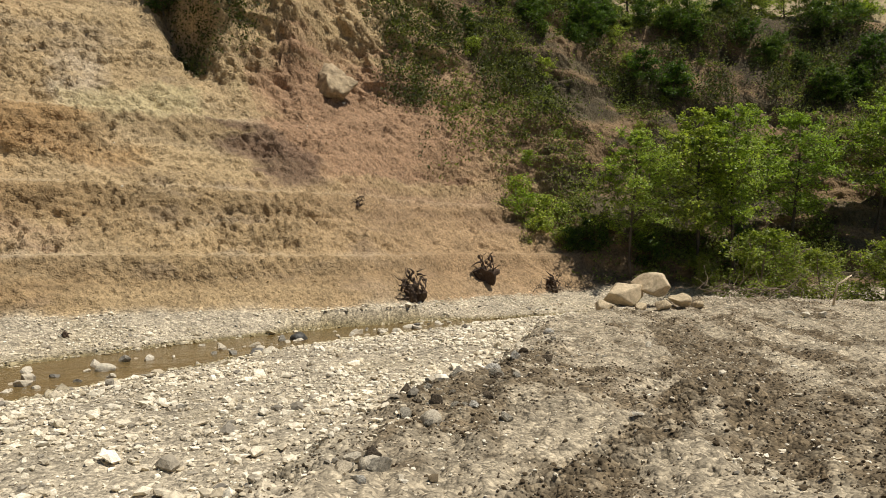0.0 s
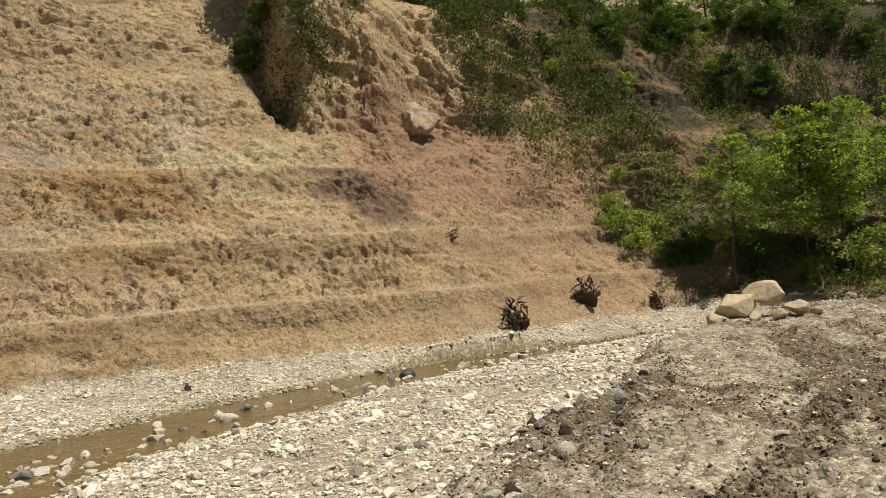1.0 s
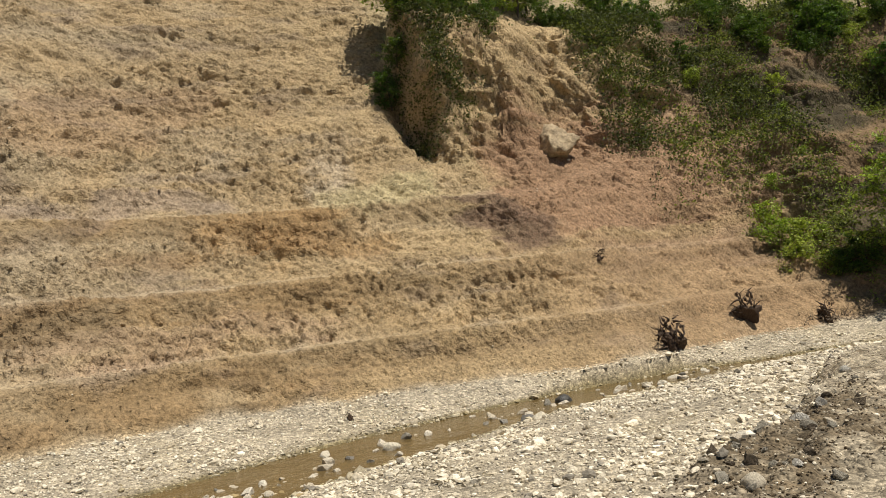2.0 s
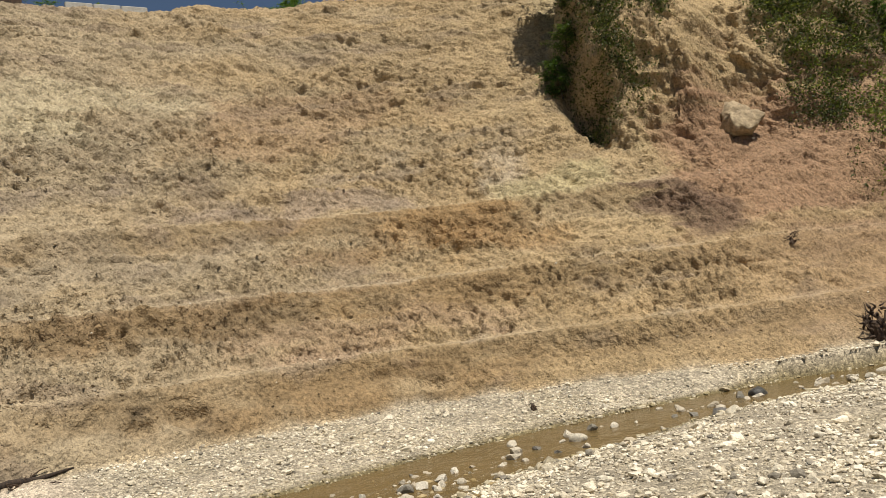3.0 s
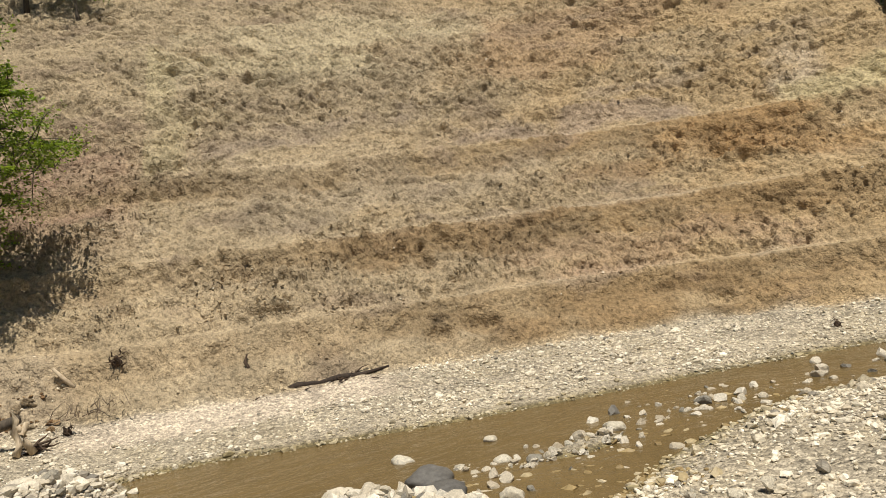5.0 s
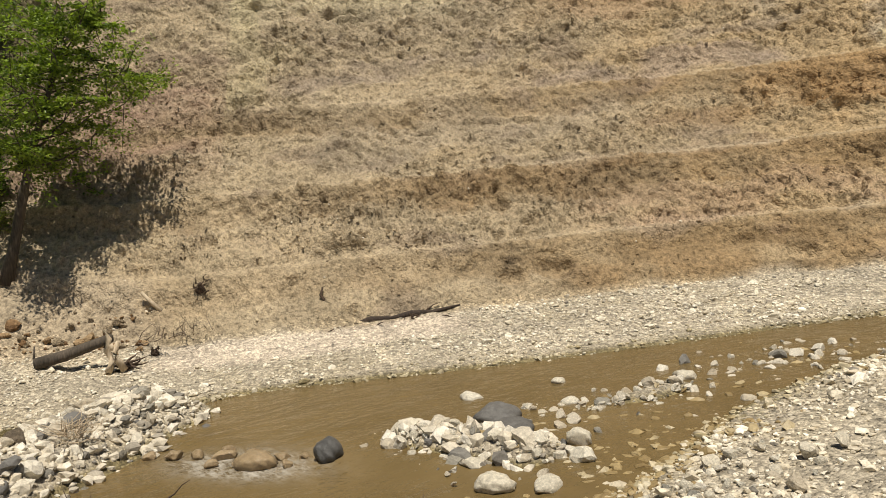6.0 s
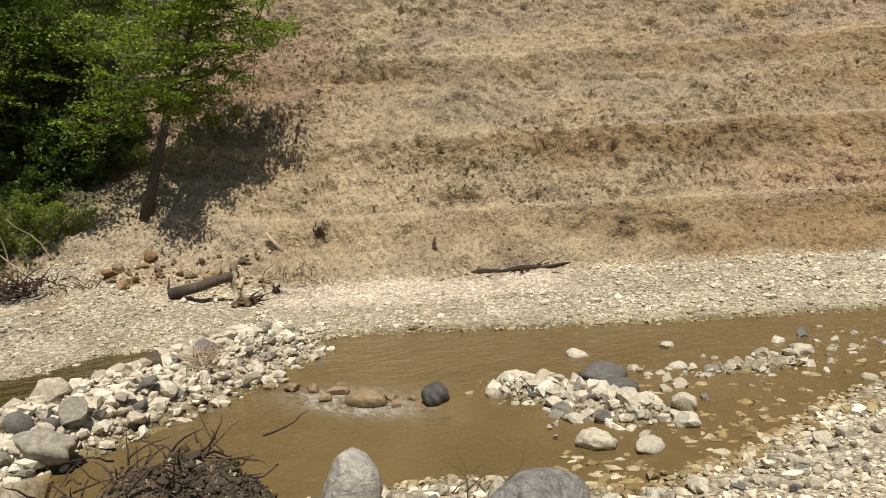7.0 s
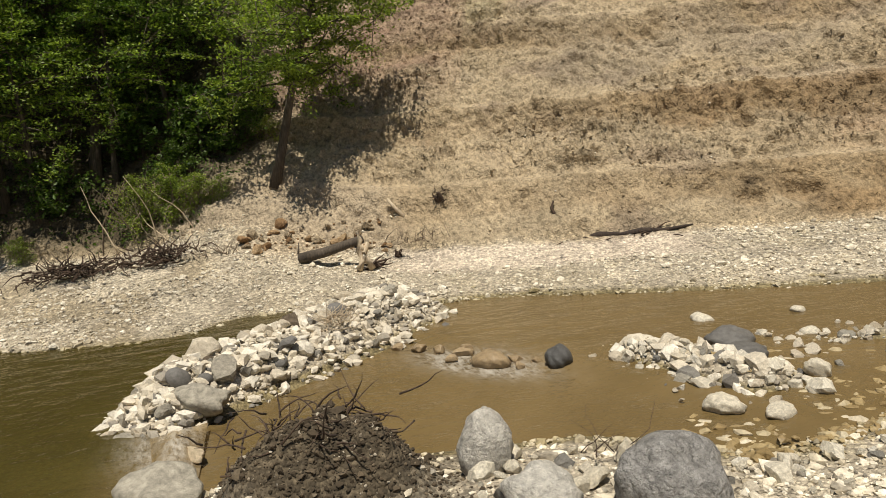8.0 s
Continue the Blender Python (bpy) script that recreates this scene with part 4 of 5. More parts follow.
def lay_stone(parent, x, y, z, size, rng, name="stone", material=None, round_one=False):
    me = (ROUND if round_one else STONES)[rng.integers(0, 4 if round_one else 10)]
    if not me.materials:
        me.materials.append(M_STONE)
    ob = new(name, me)
    ob.matrix_basis = Matrix.LocRotScale((x, y, z), Euler((rng.normal(0, 0.35), rng.normal(0, 0.35), rng.uniform(0, 6.28))), Vector((1, 1, 1)) * size * rng.uniform(0.9, 1.1))
    ob.parent = parent
    if material:
        ob.material_slots[0].link = "OBJECT"
        ob.material_slots[0].material = material
    return ob


# the dam of thrown-up stones
dam = thing("stone_dam", pose(0, 0, 0), "low dam of heaped whitish and grey stones across the stream", "stone dam")
rng = np.random.default_rng(21)
for k in range(298):
    uu = rng.uniform(-0.3, 6.7)
    vv = rng.normal(0.12, 0.62 - 0.05 * uu)
    if abs(vv) > 1.5:
        continue
    px, py = -15.0 + 0.655 * uu + 0.757 * vv, 2.2 - 0.757 * uu + 0.655 * vv
    size = float(np.clip(rng.gamma(2.0, 0.047), 0.05, 0.30))
    lay_stone(dam, px, py, ground_z(px, py) + size * 0.35, size, rng, material=(M_DARK if k % 29 == 0 else M_BLUE if k % 12 == 0 else M_DULL if k % 3 == 0 else M_MUDDY if k % 14 == 0 else None), round_one=k % 24 == 0)

# the island of stones between the two pools
island = thing("stone_island", pose(0, 0, 0), "little island of pale stones in the muddy stream", "stone island")
for k in range(190):
    along, aside = rng.uniform(-0.2, 3.2), rng.normal(0.1, 0.33)
    aside = aside * (0.45 + 0.3 * min(along, 2.2))
    xx, yy = -10.5 + 0.955 * along - 0.297 * aside, 4.25 + 0.297 * along + 0.955 * aside
    size = float(np.clip(rng.gamma(2.4, 0.036), 0.05, 0.22))
    lay_stone(island, xx, yy, max(ground_z(xx, yy), -0.05) + size * 0.3, size, rng, material=M_BLUE if k % 30 == 0 else M_PALE if k % 2 else None)

fill = np.random.default_rng(23)
fu = fill.uniform(-0.4, 7.0, 3600)
fv = 0.12 + fill.normal(0, 0.7, 3600) * (1 - 0.08 * fu)
fx, fy = -15.0 + 0.655 * fu + 0.757 * fv, 2.2 - 0.757 * fu + 0.655 * fv
ia = fill.uniform(-0.2, 3.2, 500)
ib = fill.normal(0.1, 0.4, 500) * (0.45 + 0.25 * ia)
fx, fy = np.concatenate([fx, -10.5 + 0.955 * ia - 0.297 * ib]), np.concatenate([fy, 4.25 + 0.297 * ia + 0.955 * ib])
fz = height(fx, fy)
ok = fz > -0.12
tagged(scatter("small_stones", fx[ok], fy[ok], fz[ok], np.clip(fill.gamma(2.2, 0.028, len(fx)), 0.03, 0.15)[ok], M_GRAVEL, 8, 0.25, 0.65), "pale broken stones filling the dam and island", "stones", kind="stuff")

# shoals downstream
shoal = thing("stone_shoal", pose(0, 0, 0), "shallow shoal of pale stones breaking the brown water", "stone shoal")
for k in range(230):
    yy = rng.uniform(5.6, 13.5)
    xx = -8.75 + 0.12 * (yy - 8) + rng.normal(0, 0.62)
    size = float(np.clip(rng.gamma(2.2, 0.035), 0.04, 0.2))
    lay_stone(shoal, xx, yy, max(ground_z(xx, yy), -0.04) + size * 0.2, size, rng)
for k in range(60):
    q = rng.uniform(0, 1)
    xx, yy = -9.8 + 1.4 * q + rng.normal(0, 0.14), 6.4 + 1.6 * q + rng.normal(0, 0.14)
    size = float(np.clip(rng.gamma(2.4, 0.03), 0.04, 0.16))
    lay_stone(shoal, xx, yy, max(ground_z(xx, yy), -0.04) + size * 0.25, size, rng, material=M_PALE if k % 2 else None)
rapid = thing("stone_riffle", pose(0, 0, 0), "scattered stones in the running water of the stream", "stone riffle")
for k in range(150):
    yy = rng.uniform(10, 25)
    xx = np.interp(yy, [10, 15, 19, 25], [-9.0, -7.2, -5.0, 0.3]) + rng.normal(0, 0.55)
    size = float(np.clip(rng.gamma(2.2, 0.04), 0.05, 0.22))
    lay_stone(rapid, xx, yy, max(ground_z(xx, yy), -0.04) + size * 0.25, size, rng)

sx, sy = fill.normal(-6.9, 0.45, 700), fill.uniform(3.3, 7.5, 700)
sx = np.concatenate([sx, fill.normal(-8.3, 0.7, 500), fill.uniform(-7.7, -6.1, 500)])
sy = np.concatenate([sy, fill.uniform(4.8, 12.5, 500), fill.uniform(3.3, 6.2, 500)])
sz = np.maximum(height(sx, sy), np.where((sy < 4.8) & (sx < -6.7), -0.105, -0.04))
tagged(scatter("shallow_stones", sx, sy, sz, np.clip(fill.gamma(2.0, 0.022, len(sx)), 0.025, 0.12), M_SHALLOW, 10, 0.3, 0.45), "golden-brown stones just awash in the shallows", "stones", kind="stuff")

# stones along the near shore, each by itself
for k in range(150):
    t = rng.uniform(0, 1)
    yy = rng.uniform(0.7, 6.8)
    xx = np.interp(yy, [0, 1, 2.6, 3.4, 5.2, 7], [-7.4, -7.2, -6.9, -5.9, -5.9, -6.3]) + abs(rng.normal(0, 0.75)) - 0.1
    size = float(np.clip(rng.gamma(2.4, 0.035), 0.05, 0.2))
    ob = lay_stone(None, xx, yy, ground_z(xx, yy) + size * 0.3, size, rng, "stone", M_PALE if k % 3 else None)
    tagged(ob, "pale angular stone on the stream's gravel shore", "stone", "shore stones")


def boulder(name, x, y, z, size, material, label, seed, squash=(1, 0.85, 0.75), yaw=0.0, planes=6, cut=0.8, category="boulder", group="", level=4, lump=0.15, tilt=0.0, grain=0.06):
    me = stone_mesh(name, seed, level, True, planes=planes, cut=cut, lump=lump, squash=squash, grain=grain)
    ob = part(name, me, material)
    ob.matrix_basis = Matrix.LocRotScale((x, y, z), Euler((tilt, 0, yaw)), Vector((size, size, size)))
    return tagged(ob, label, category, group)


boulder("boulder", -5.62, 1.98, 0.44, 0.45, M_SLATE, "large rounded dark grey boulder on the shore stones", 501, (1, 0.95, 0.86), 0.6)
boulder("boulder", -7.15, 1.0, 0.42, 0.32, M_GREY, "upright rounded grey boulder at the pool's edge", 507, (0.85, 0.8, 1.12), 0.2, 5, 0.82)
boulder("boulder", -6.2, 1.12, 0.30, 0.33, M_GREY, "squat grey boulder beside larger ones on shore", 503, (1, 0.9, 0.72), 1.0)
boulder("boulder", -8.4, -1.95, 0.12, 0.52, M_DULL, "weathered yellowish boulder lapped by water beside the chute", 504, (1, 0.7, 0.55), 0.7, 11, 0.5)
boulder("boulder", -10.35, 3.4, 0.07, 0.205, M_DARK, "round wet black boulder in the riffle", 505, (1, 0.95, 0.92), 0.0, 3, 0.88)
boulder("boulder", -9.65, 5.8, 0.07, 0.34, M_BLUE, "smooth blue-grey boulder on the stone island", 506, (1, 0.8, 0.55), 0.9, 3, 0.85, group="blue boulders")
boulder("boulder", -9.1, 5.55, 0.02, 0.34, M_BLUE, "smooth blue-grey boulder half under water", 508, (1, 0.8, 0.5), 0.5, 3, 0.85, group="blue boulders")
boulder("boulder", -10.9, -1.45, 0.24, 0.42, M_DULL, "broad pale grey boulder on the dam's end", 509, (1, 0.62, 0.55), 0.9, 8, 0.7)
boulder("stone", -7.75, 4.15, -0.02, 0.23, M_PALE, "white angular block at the island's end", 510, (1, 0.8, 0.6), 0.4, 9, 0.68, "stone")
boulder("stone", -7.25, 4.5, -0.01, 0.17, M_PALE, "white angular block at the island's end", 511, (1, 0.8, 0.75), 1.4, 9, 0.68, "stone")
boulder("stone", -8.0, 5.75, 0.06, 0.19, M_PALE, "pale block on the shallow bar", 512, (1, 0.7, 0.75), 0.4, 9, 0.68, "stone")
for k, (px, py, sz) in enumerate(((-12.1, 2.2, .15), (-11.75, 2.45, .19), (-11.4, 2.75, .16), (-12.4, 1.95, .17), (-10.95, 3.0, .15), (-10.7, 3.2, .12), (-11.95, 2.6, .13), (-11.2, 2.45, .1), (-11.5, 2.2, .12), (-10.6, 2.9, .1), (-12.7, 1.7, .14))):
    boulder("stone", px, py, -0.03, sz, M_WETTAN, "wet tan stone awash in the riffle", 520 + k, (1, 0.8, 0.6), k, 10, 0.5, "stone", "riffle stones", 3)
for k, (px, py, sz) in enumerate(((-11.1, 6.4, .22), (-9.5, 7.1, .17), (-10.6, 7.9, .16), (-9.0, 9.2, .24), (-3.95, 20.2, .26), (-4.0, 17.2, .3), (-4.3, 17.4, .25), (-6.8, 15.2, .2))):
    boulder("stone", px, py, 0.0, sz, M_DARK if k == 4 else M_BLUE if k == 6 else M_PALE, ("brown", "pale")[k != 4] + " stone standing out of the brown water", 540 + k, (1, 0.75, 0.5 + 0.3 * (k > 3)), k, 8, 0.7, "stone", "stones in the stream", 3)

# the pair of great tan rocks beyond the bank, with their fragments
boulder("rock", 5.0, 22.4, 1.2, 0.76, M_TAN, "great tan sandstone block lying at the bank's end", 561, (1.05, 0.66, 0.62), 0.55, 16, 0.5, "rock", "tan rocks", lump=0.05, tilt=0.15, grain=0.02)
boulder("rock", 5.9, 22.7, 1.45, 0.72, M_TAN, "great tan sandstone block leaning on its neighbour", 562, (1.05, 0.7, 0.55), 0.3, 12, 0.52, "rock", "tan rocks", lump=0.05, grain=0.02)
for k, (px, py, pz, sz) in enumerate(((4.3, 21.8, 0.85, .36), (5.35, 21.7, 0.9, .3), (6.0, 22.0, 0.95, .3), (6.6, 22.3, 1.1, .42), (4.85, 21.5, 0.8, .2), (7.1, 22.5, 0.95, .26))):
    boulder("rock", px, py, pz, sz, M_TAN, "tan fragment fallen beside the great rocks", 570 + k, (1, 0.8, 0.7), k * 1.3, 12, 0.45, "rock", "tan rock fragments", 3)
boulder("rock", -5.15, 32.6, ground_z(-5.15, 32.6) + 0.4, 1.05, M_CRAG, "weathered tan rock stuck in the fan below the cliff", 590, (1, 0.8, 0.78), 0.5, 12, 0.6, "rock", lump=0.35, grain=0.2)
rng = np.random.default_rng(44)
for k, (px, py, sz) in enumerate(((0.55, 9.6, .16), (0.8, 9.2, .13), (0.3, 9.9, .12), (0.9, 10.4, .17), (-0.15, 6.9, .16), (-0.4, 7.1, .13), (0.25, 7.3, .12), (-0.75, 5.45, .17), (-0.55, 5.6, .14), (-0.6, 5.2, .12), (1.5, 6.1, .07), (1.2, 13.2, .2), (1.9, 14.8, .17), (-0.2, 8.4, .15), (3.2, 12.4, .14))):
    sz *= 0.75
    ob = lay_stone(None, px, py, ground_z(px, py) + sz * 0.2, sz, rng, "stone", (M_GREY, M_STONE, M_STONE)[k % 3], k % 4 == 0)
    tagged(ob, "rounded grey stone in the churned bank", "stone", "bank stones")

for cx, cy, wide, count in ((-0.2, 7.5, 0.36, 26), (0.75, 10.3, 0.42, 24), (0.35, 8.9, 0.3, 12), (-0.8, 5.85, 0.16, 10), (1.3, 12.8, 0.5, 12)):
    for k in range(count):
        px, py = cx + rng.normal(0, wide), cy + rng.normal(0, 1.3 * wide)
        sz = float(np.clip(rng.gamma(2.2, 0.03), 0.035, 0.15))
        ob = lay_stone(None, px, py, ground_z(px, py) + sz * 0.25, sz, rng, "stone", (M_DULL, M_MUDDY, M_STONE, M_MUDDY, M_DULL)[k % 5])
        tagged(ob, "grey muddy stone on the lip of the churned bank", "stone", "bank stones")


def brink(s_want, q=22.3):
    """The place at a length along the toe and a distance up the face."""
    steep = 1 - float(sstep(96, 104, np.array([s_want]))[0])
    d_want = q * (1 - steep) + float(np.interp(q, FACE_D, PLAN_D)) * steep
    run = 0.0
    for (ax, ay), (bx, by) in zip(TOE[:-1], TOE[1:]):
        ln = math.hypot(bx - ax, by - ay)
        if run + ln >= s_want:
            t = (s_want - run) / ln
            return ax + t * (bx - ax) - (by - ay) / ln * d_want, ay + t * (by - ay) + (bx - ax) / ln * d_want
        run += ln


# ---- wood ----
class Geo:
    def __init__(self):
        self.v, self.f = [], []

    def tube(self, pts, radii, sides=6):
        """A tapering round limb along pts."""
        pts = [Vector(p) for p in pts]
        start = len(self.v)
        for i, (p, rr) in enumerate(zip(pts, radii)):
            way = (pts[min(i + 1, len(pts) - 1)] - pts[max(i - 1, 0)]).normalized()
            q = way.to_track_quat("Z", "Y")
            for j in range(sides):
                a = 2 * math.pi * j / sides
                self.v.append(p + q @ Vector((rr * math.cos(a), rr * math.sin(a), 0)))
        for i in range(len(pts) - 1):
            for j in range(sides):
                a, b = start + i * sides + j, start + i * sides + (j + 1) % sides
                self.f.append((a, b, b + sides, a + sides))
        self.f.append(tuple(start + j for j in reversed(range(sides))))
        self.f.append(tuple(start + (len(pts) - 1) * sides + j for j in range(sides)))

    def mesh(self, name, smooth=True):
        me = bpy.data.meshes.new(name)
        me.from_pydata([tuple(v) for v in self.v], [], self.f)
        me.polygons.foreach_set("use_smooth", np.full(len(me.polygons), smooth))
        return me


def wander(rng, start, way, length, steps, bend):
    p, w, out = Vector(start), Vector(way).normalized(), [Vector(start)]
    for _ in range(steps):
        w = (w + Vector(rng.normal(0, bend, 3))).normalized()
        p = p + w * (length / steps)
        out.append(p.copy())
    return out


def leaf_quads(centres, rng, leaf, up=0.9):
    n = len(centres)
    nrm = rng.normal(0, 0.55, (n, 3)) + np.array((0, 0, up))
    nrm /= np.linalg.norm(nrm, axis=1)[:, None]
    a = np.cross(nrm, rng.normal(size=(n, 3)))
    a /= np.linalg.norm(a, axis=1)[:, None]
    b = np.cross(nrm, a)
    ln = (leaf * rng.uniform(0.6, 1.35, n))[:, None]
    vs = np.stack([centres - a * ln * 0.5, centres + b * ln * 0.27 - nrm * ln * 0.06, centres + a * ln * 0.5, centres - b * ln * 0.27 - nrm * ln * 0.06], 1)
    return vs.reshape(-1, 3), np.arange(4 * n).reshape(n, 4)


def tree_meshes(seed, h, girth, lean, crown_lo, crown_r, limbs, leaves, leaf, flat=0.45, droop=0.0, spray=0.11, own_limbs=None):
    """Trunk with limbs, and a crown of single leaves in sprays along the limbs."""
    rng = np.random.default_rng(seed)
    g, centres = Geo(), []
    pts = [Vector((lean[0] * t + 0.06 * h * 0.3 * math.sin(4 * t + seed), lean[1] * t + 0.05 * h * 0.3 * math.sin(5 * t + 2 * seed), h * 0.95 * t)) for t in np.linspace(0, 1, 9)]
    g.tube(pts, [girth * (1.25 if i == 0 else 1) * (1 - i / 8) ** 0.8 + 0.012 for i in range(9)], 8)
    for i in range(limbs):
        t = crown_lo + (0.97 - crown_lo) * (i + rng.uniform(0, 1)) / limbs
        k = min(int(t * 8), 7)
        base = pts[k].lerp(pts[k + 1], t * 8 - k)
        shape = math.sin(math.pi * min(1, 0.22 + 0.74 * (t - crown_lo) / (1 - crown_lo))) ** 0.7
        length = crown_r * shape * rng.uniform(0.65, 1.15)
        a = i * 2.4 + rng.uniform(-0.5, 0.5)
        wood = g if own_limbs is None else Geo()
        limb = wander(rng, base, (math.cos(a), math.sin(a), rng.uniform(0.15, 0.75) - droop), length, 5, 0.16)
        wood.tube(limb, [max(girth * 0.36 * (1 - j / 5.5) * (1.1 - t * 0.7), 0.008) for j in range(6)], 5)
        for j in (2, 3, 4, 5):
            for _ in range(2):
                tip = limb[j] + Vector(rng.normal(0, 0.22 * length, 3)) * (0.5 + 0.1 * j)
                centres.append((limb[j], tip, length * spray * 0.7 + 0.05))
                if j > 2:
                    wood.tube([limb[j], limb[j].lerp(tip, 0.6) + Vector((0, 0, 0.04)), tip], [0.014, 0.01, 0.006], 4)
        if own_limbs is not None:
            own_limbs.append(wood.mesh("limb"))
    per = leaves // len(centres)
    cc = np.concatenate([np.array(a[:]) + (np.array(b[:]) - np.array(a[:])) * rng.uniform(0.25, 1.15, (per, 1)) + rng.normal(0, 1, (per, 3)) * np.array((r, r, r * flat)) for a, b, r in centres])
    lv, lf = leaf_quads(cc, rng, leaf)
    return g.mesh("trunk"), np_mesh("crown", lv, lf, False)


def plant(name, meshes, bark, leaves, at, label, category, group=""):
    ob = thing(name, at, label, category, group)
    part("trunk" if category == "tree" else "stem", meshes[0], bark, ob)
    part("crown" if category == "tree" else "foliage", meshes[1], leaves, ob)
    return ob


def plant_at(x, y, sink=0.15, yaw=0.0, size=1.0):
    return Matrix.LocRotScale((x, y, ground_z(x, y) - sink), Euler((0, 0, yaw)), Vector((size, size, size)))


def copies(src, places, seed):
    """Copies of a plant at other places: x, y, size."""
    rng = np.random.default_rng(seed)
    for x, y, k in places:
        c = copy_thing(src, Matrix.LocRotScale((x, y, ground_z(x, y) - 0.15), Euler((rng.normal(0, .05), rng.normal(0, .05), rng.uniform(0, 6.28))), None))
        c.scale = (k, k, k * rng.uniform(0.92, 1.1))


# wood upstream: the big tree at the foot of the cut, and the dark stand behind it
big_limbs = []
big = plant("tree", tree_meshes(1, 6.9, 0.13, (0.5, 2.3), 0.38, 2.7, 46, 30000, 0.105, 0.14, 0.26, 0.075, big_limbs), M_BARK, M_LEAFTREE, plant_at(-22.5, 1.05, 0.1), "leafy tree leaning from the gravel at the wood's edge", "tree")
for me in big_limbs:
    part("limb", me, M_BARK, big.children[0])
stand = plant("tree", tree_meshes(2, 13.0, 0.17, (0.3, 0.2), 0.34, 3.3, 42, 20000, 0.14, 0.18, 0.12, 0.085), M_BARK, M_LEAFMID, plant_at(-26.2, -6.0), "tall shady tree in the dense streamside wood", "tree", "streamside wood")
copies(stand, [(-25.8, -3.4, 0.95), (-25.6, -1.4, 0.62), (-28.5, -7.8, 1.1), (-28.2, -1.6, 0.65), (-29.4, -4.6, 1.05), (-26.2, -9.6, 1.0), (-26.6, 0.4, 0.5), (-31.5, 0.2, 0.55), (-33, -3.5, 0.9), (-29, -12, 1.1), (-34, -8, 1.0), (-31, -9.8, 1.0), (-29.5, 1.8, 0.42)], 3)
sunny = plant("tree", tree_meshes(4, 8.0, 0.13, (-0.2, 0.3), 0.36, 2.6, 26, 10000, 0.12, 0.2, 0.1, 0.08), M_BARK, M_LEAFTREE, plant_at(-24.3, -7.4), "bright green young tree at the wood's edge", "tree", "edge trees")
copies(sunny, [(-25.2, -5.0, 0.85), (-25.6, -2.9, 0.8), (-31.2, 8.8, 0.6), (-32.8, 7.4, 0.75), (-33.6, 9.8, 0.6)], 5)
shrub = plant("shrub", tree_meshes(6, 1.7, 0.03, (0.1, 0.1), 0.05, 0.95, 16, 3600, 0.07, 0.5), M_TWIG, M_LEAFOLIVE, plant_at(-23.3, -1.6), "olive-green shrub with bare stems on the bank", "shrub", "bank shrubs")
copies(shrub, [(-23.0, -0.8, 0.7), (-23.6, -2.5, 0.95), (-22.9, -0.2, 0.5), (-24.2, -5.6, 0.5), (-24.3, 1.4, 0.5)], 7)

# wood downstream: trees behind the tan rocks, thicket, ridge trees
alder = plant("tree", tree_meshes(8, 7.4, 0.085, (0.4, 0.0), 0.30, 2.3, 34, 11000, 0.14, 0.35, 0.0, 0.07), M_BARK, M_LEAF, plant_at(10.3, 33.2), "slender bright green tree behind the tan rocks", "tree", "downstream trees")
copies(alder, [(7.6, 32.7, 0.82), (11.9, 33.0, 0.95), (15.2, 34.6, 0.95), (18.6, 34.8, 0.92), (21.8, 34.6, 0.95), (25.0, 35.5, 1.0)], 9)
thicket = plant("shrub", tree_meshes(10, 3.4, 0.05, (0.1, -0.1), 0.04, 1.9, 22, 4600, 0.14, 0.5), M_TWIG, M_LEAFOLIVE, plant_at(12.0, 30.2), "dense yellow-green bush beyond the churned bank", "shrub", "downstream bushes")
copies(thicket, [(14.4, 30.2, 0.85), (17.0, 30.4, 1.0), (19.8, 30.3, 0.95), (22.6, 30.8, 1.0), (10.4, 32.4, 0.5), (13.4, 32.6, 0.8)], 11)
ridge = plant("tree", tree_meshes(12, 5.2, 0.09, (0.2, 0.1), 0.2, 1.9, 20, 3800, 0.2, 0.5), M_BARK, M_LEAF, plant_at(*brink(90.9, 15.4)), "leafy tree on the cliff's brink", "tree", "cliff-top trees")
rim_rng = np.random.default_rng(131)
rim_spots = [(91.0 + 0.95 * k + rim_rng.uniform(-0.3, 0.3), (14.6 if 91.0 + 0.95 * k < 97 else 13.6) + rim_rng.uniform(-0.5, 1.6), rim_rng.uniform(0.5, 0.85)) for k in range(34)]
copies(ridge, [(*brink(a, q), k) for a, q, k in rim_spots], 13)
dusky = plant("shrub", tree_meshes(14, 2.6, 0.05, (0.1, 0.1), 0.05, 1.5, 18, 3000, 0.16, 0.55), M_BARK, M_LEAFDARK, plant_at(*brink(108, 12.2)), "bush with leaves coloured shade-dark on the wooded hillside", "shrub", "hillside bushes")
# bushes from 90 to 92 are added to darken the cliff's left end
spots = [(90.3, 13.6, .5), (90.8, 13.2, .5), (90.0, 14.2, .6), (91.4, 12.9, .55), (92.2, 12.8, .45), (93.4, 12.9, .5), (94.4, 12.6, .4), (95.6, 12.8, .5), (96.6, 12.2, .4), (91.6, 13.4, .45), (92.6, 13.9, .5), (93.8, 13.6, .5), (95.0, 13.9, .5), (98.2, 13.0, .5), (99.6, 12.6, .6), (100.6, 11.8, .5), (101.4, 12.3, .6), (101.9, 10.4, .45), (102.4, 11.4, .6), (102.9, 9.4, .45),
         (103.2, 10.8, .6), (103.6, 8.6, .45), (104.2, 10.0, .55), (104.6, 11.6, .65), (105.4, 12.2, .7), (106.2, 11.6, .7)]
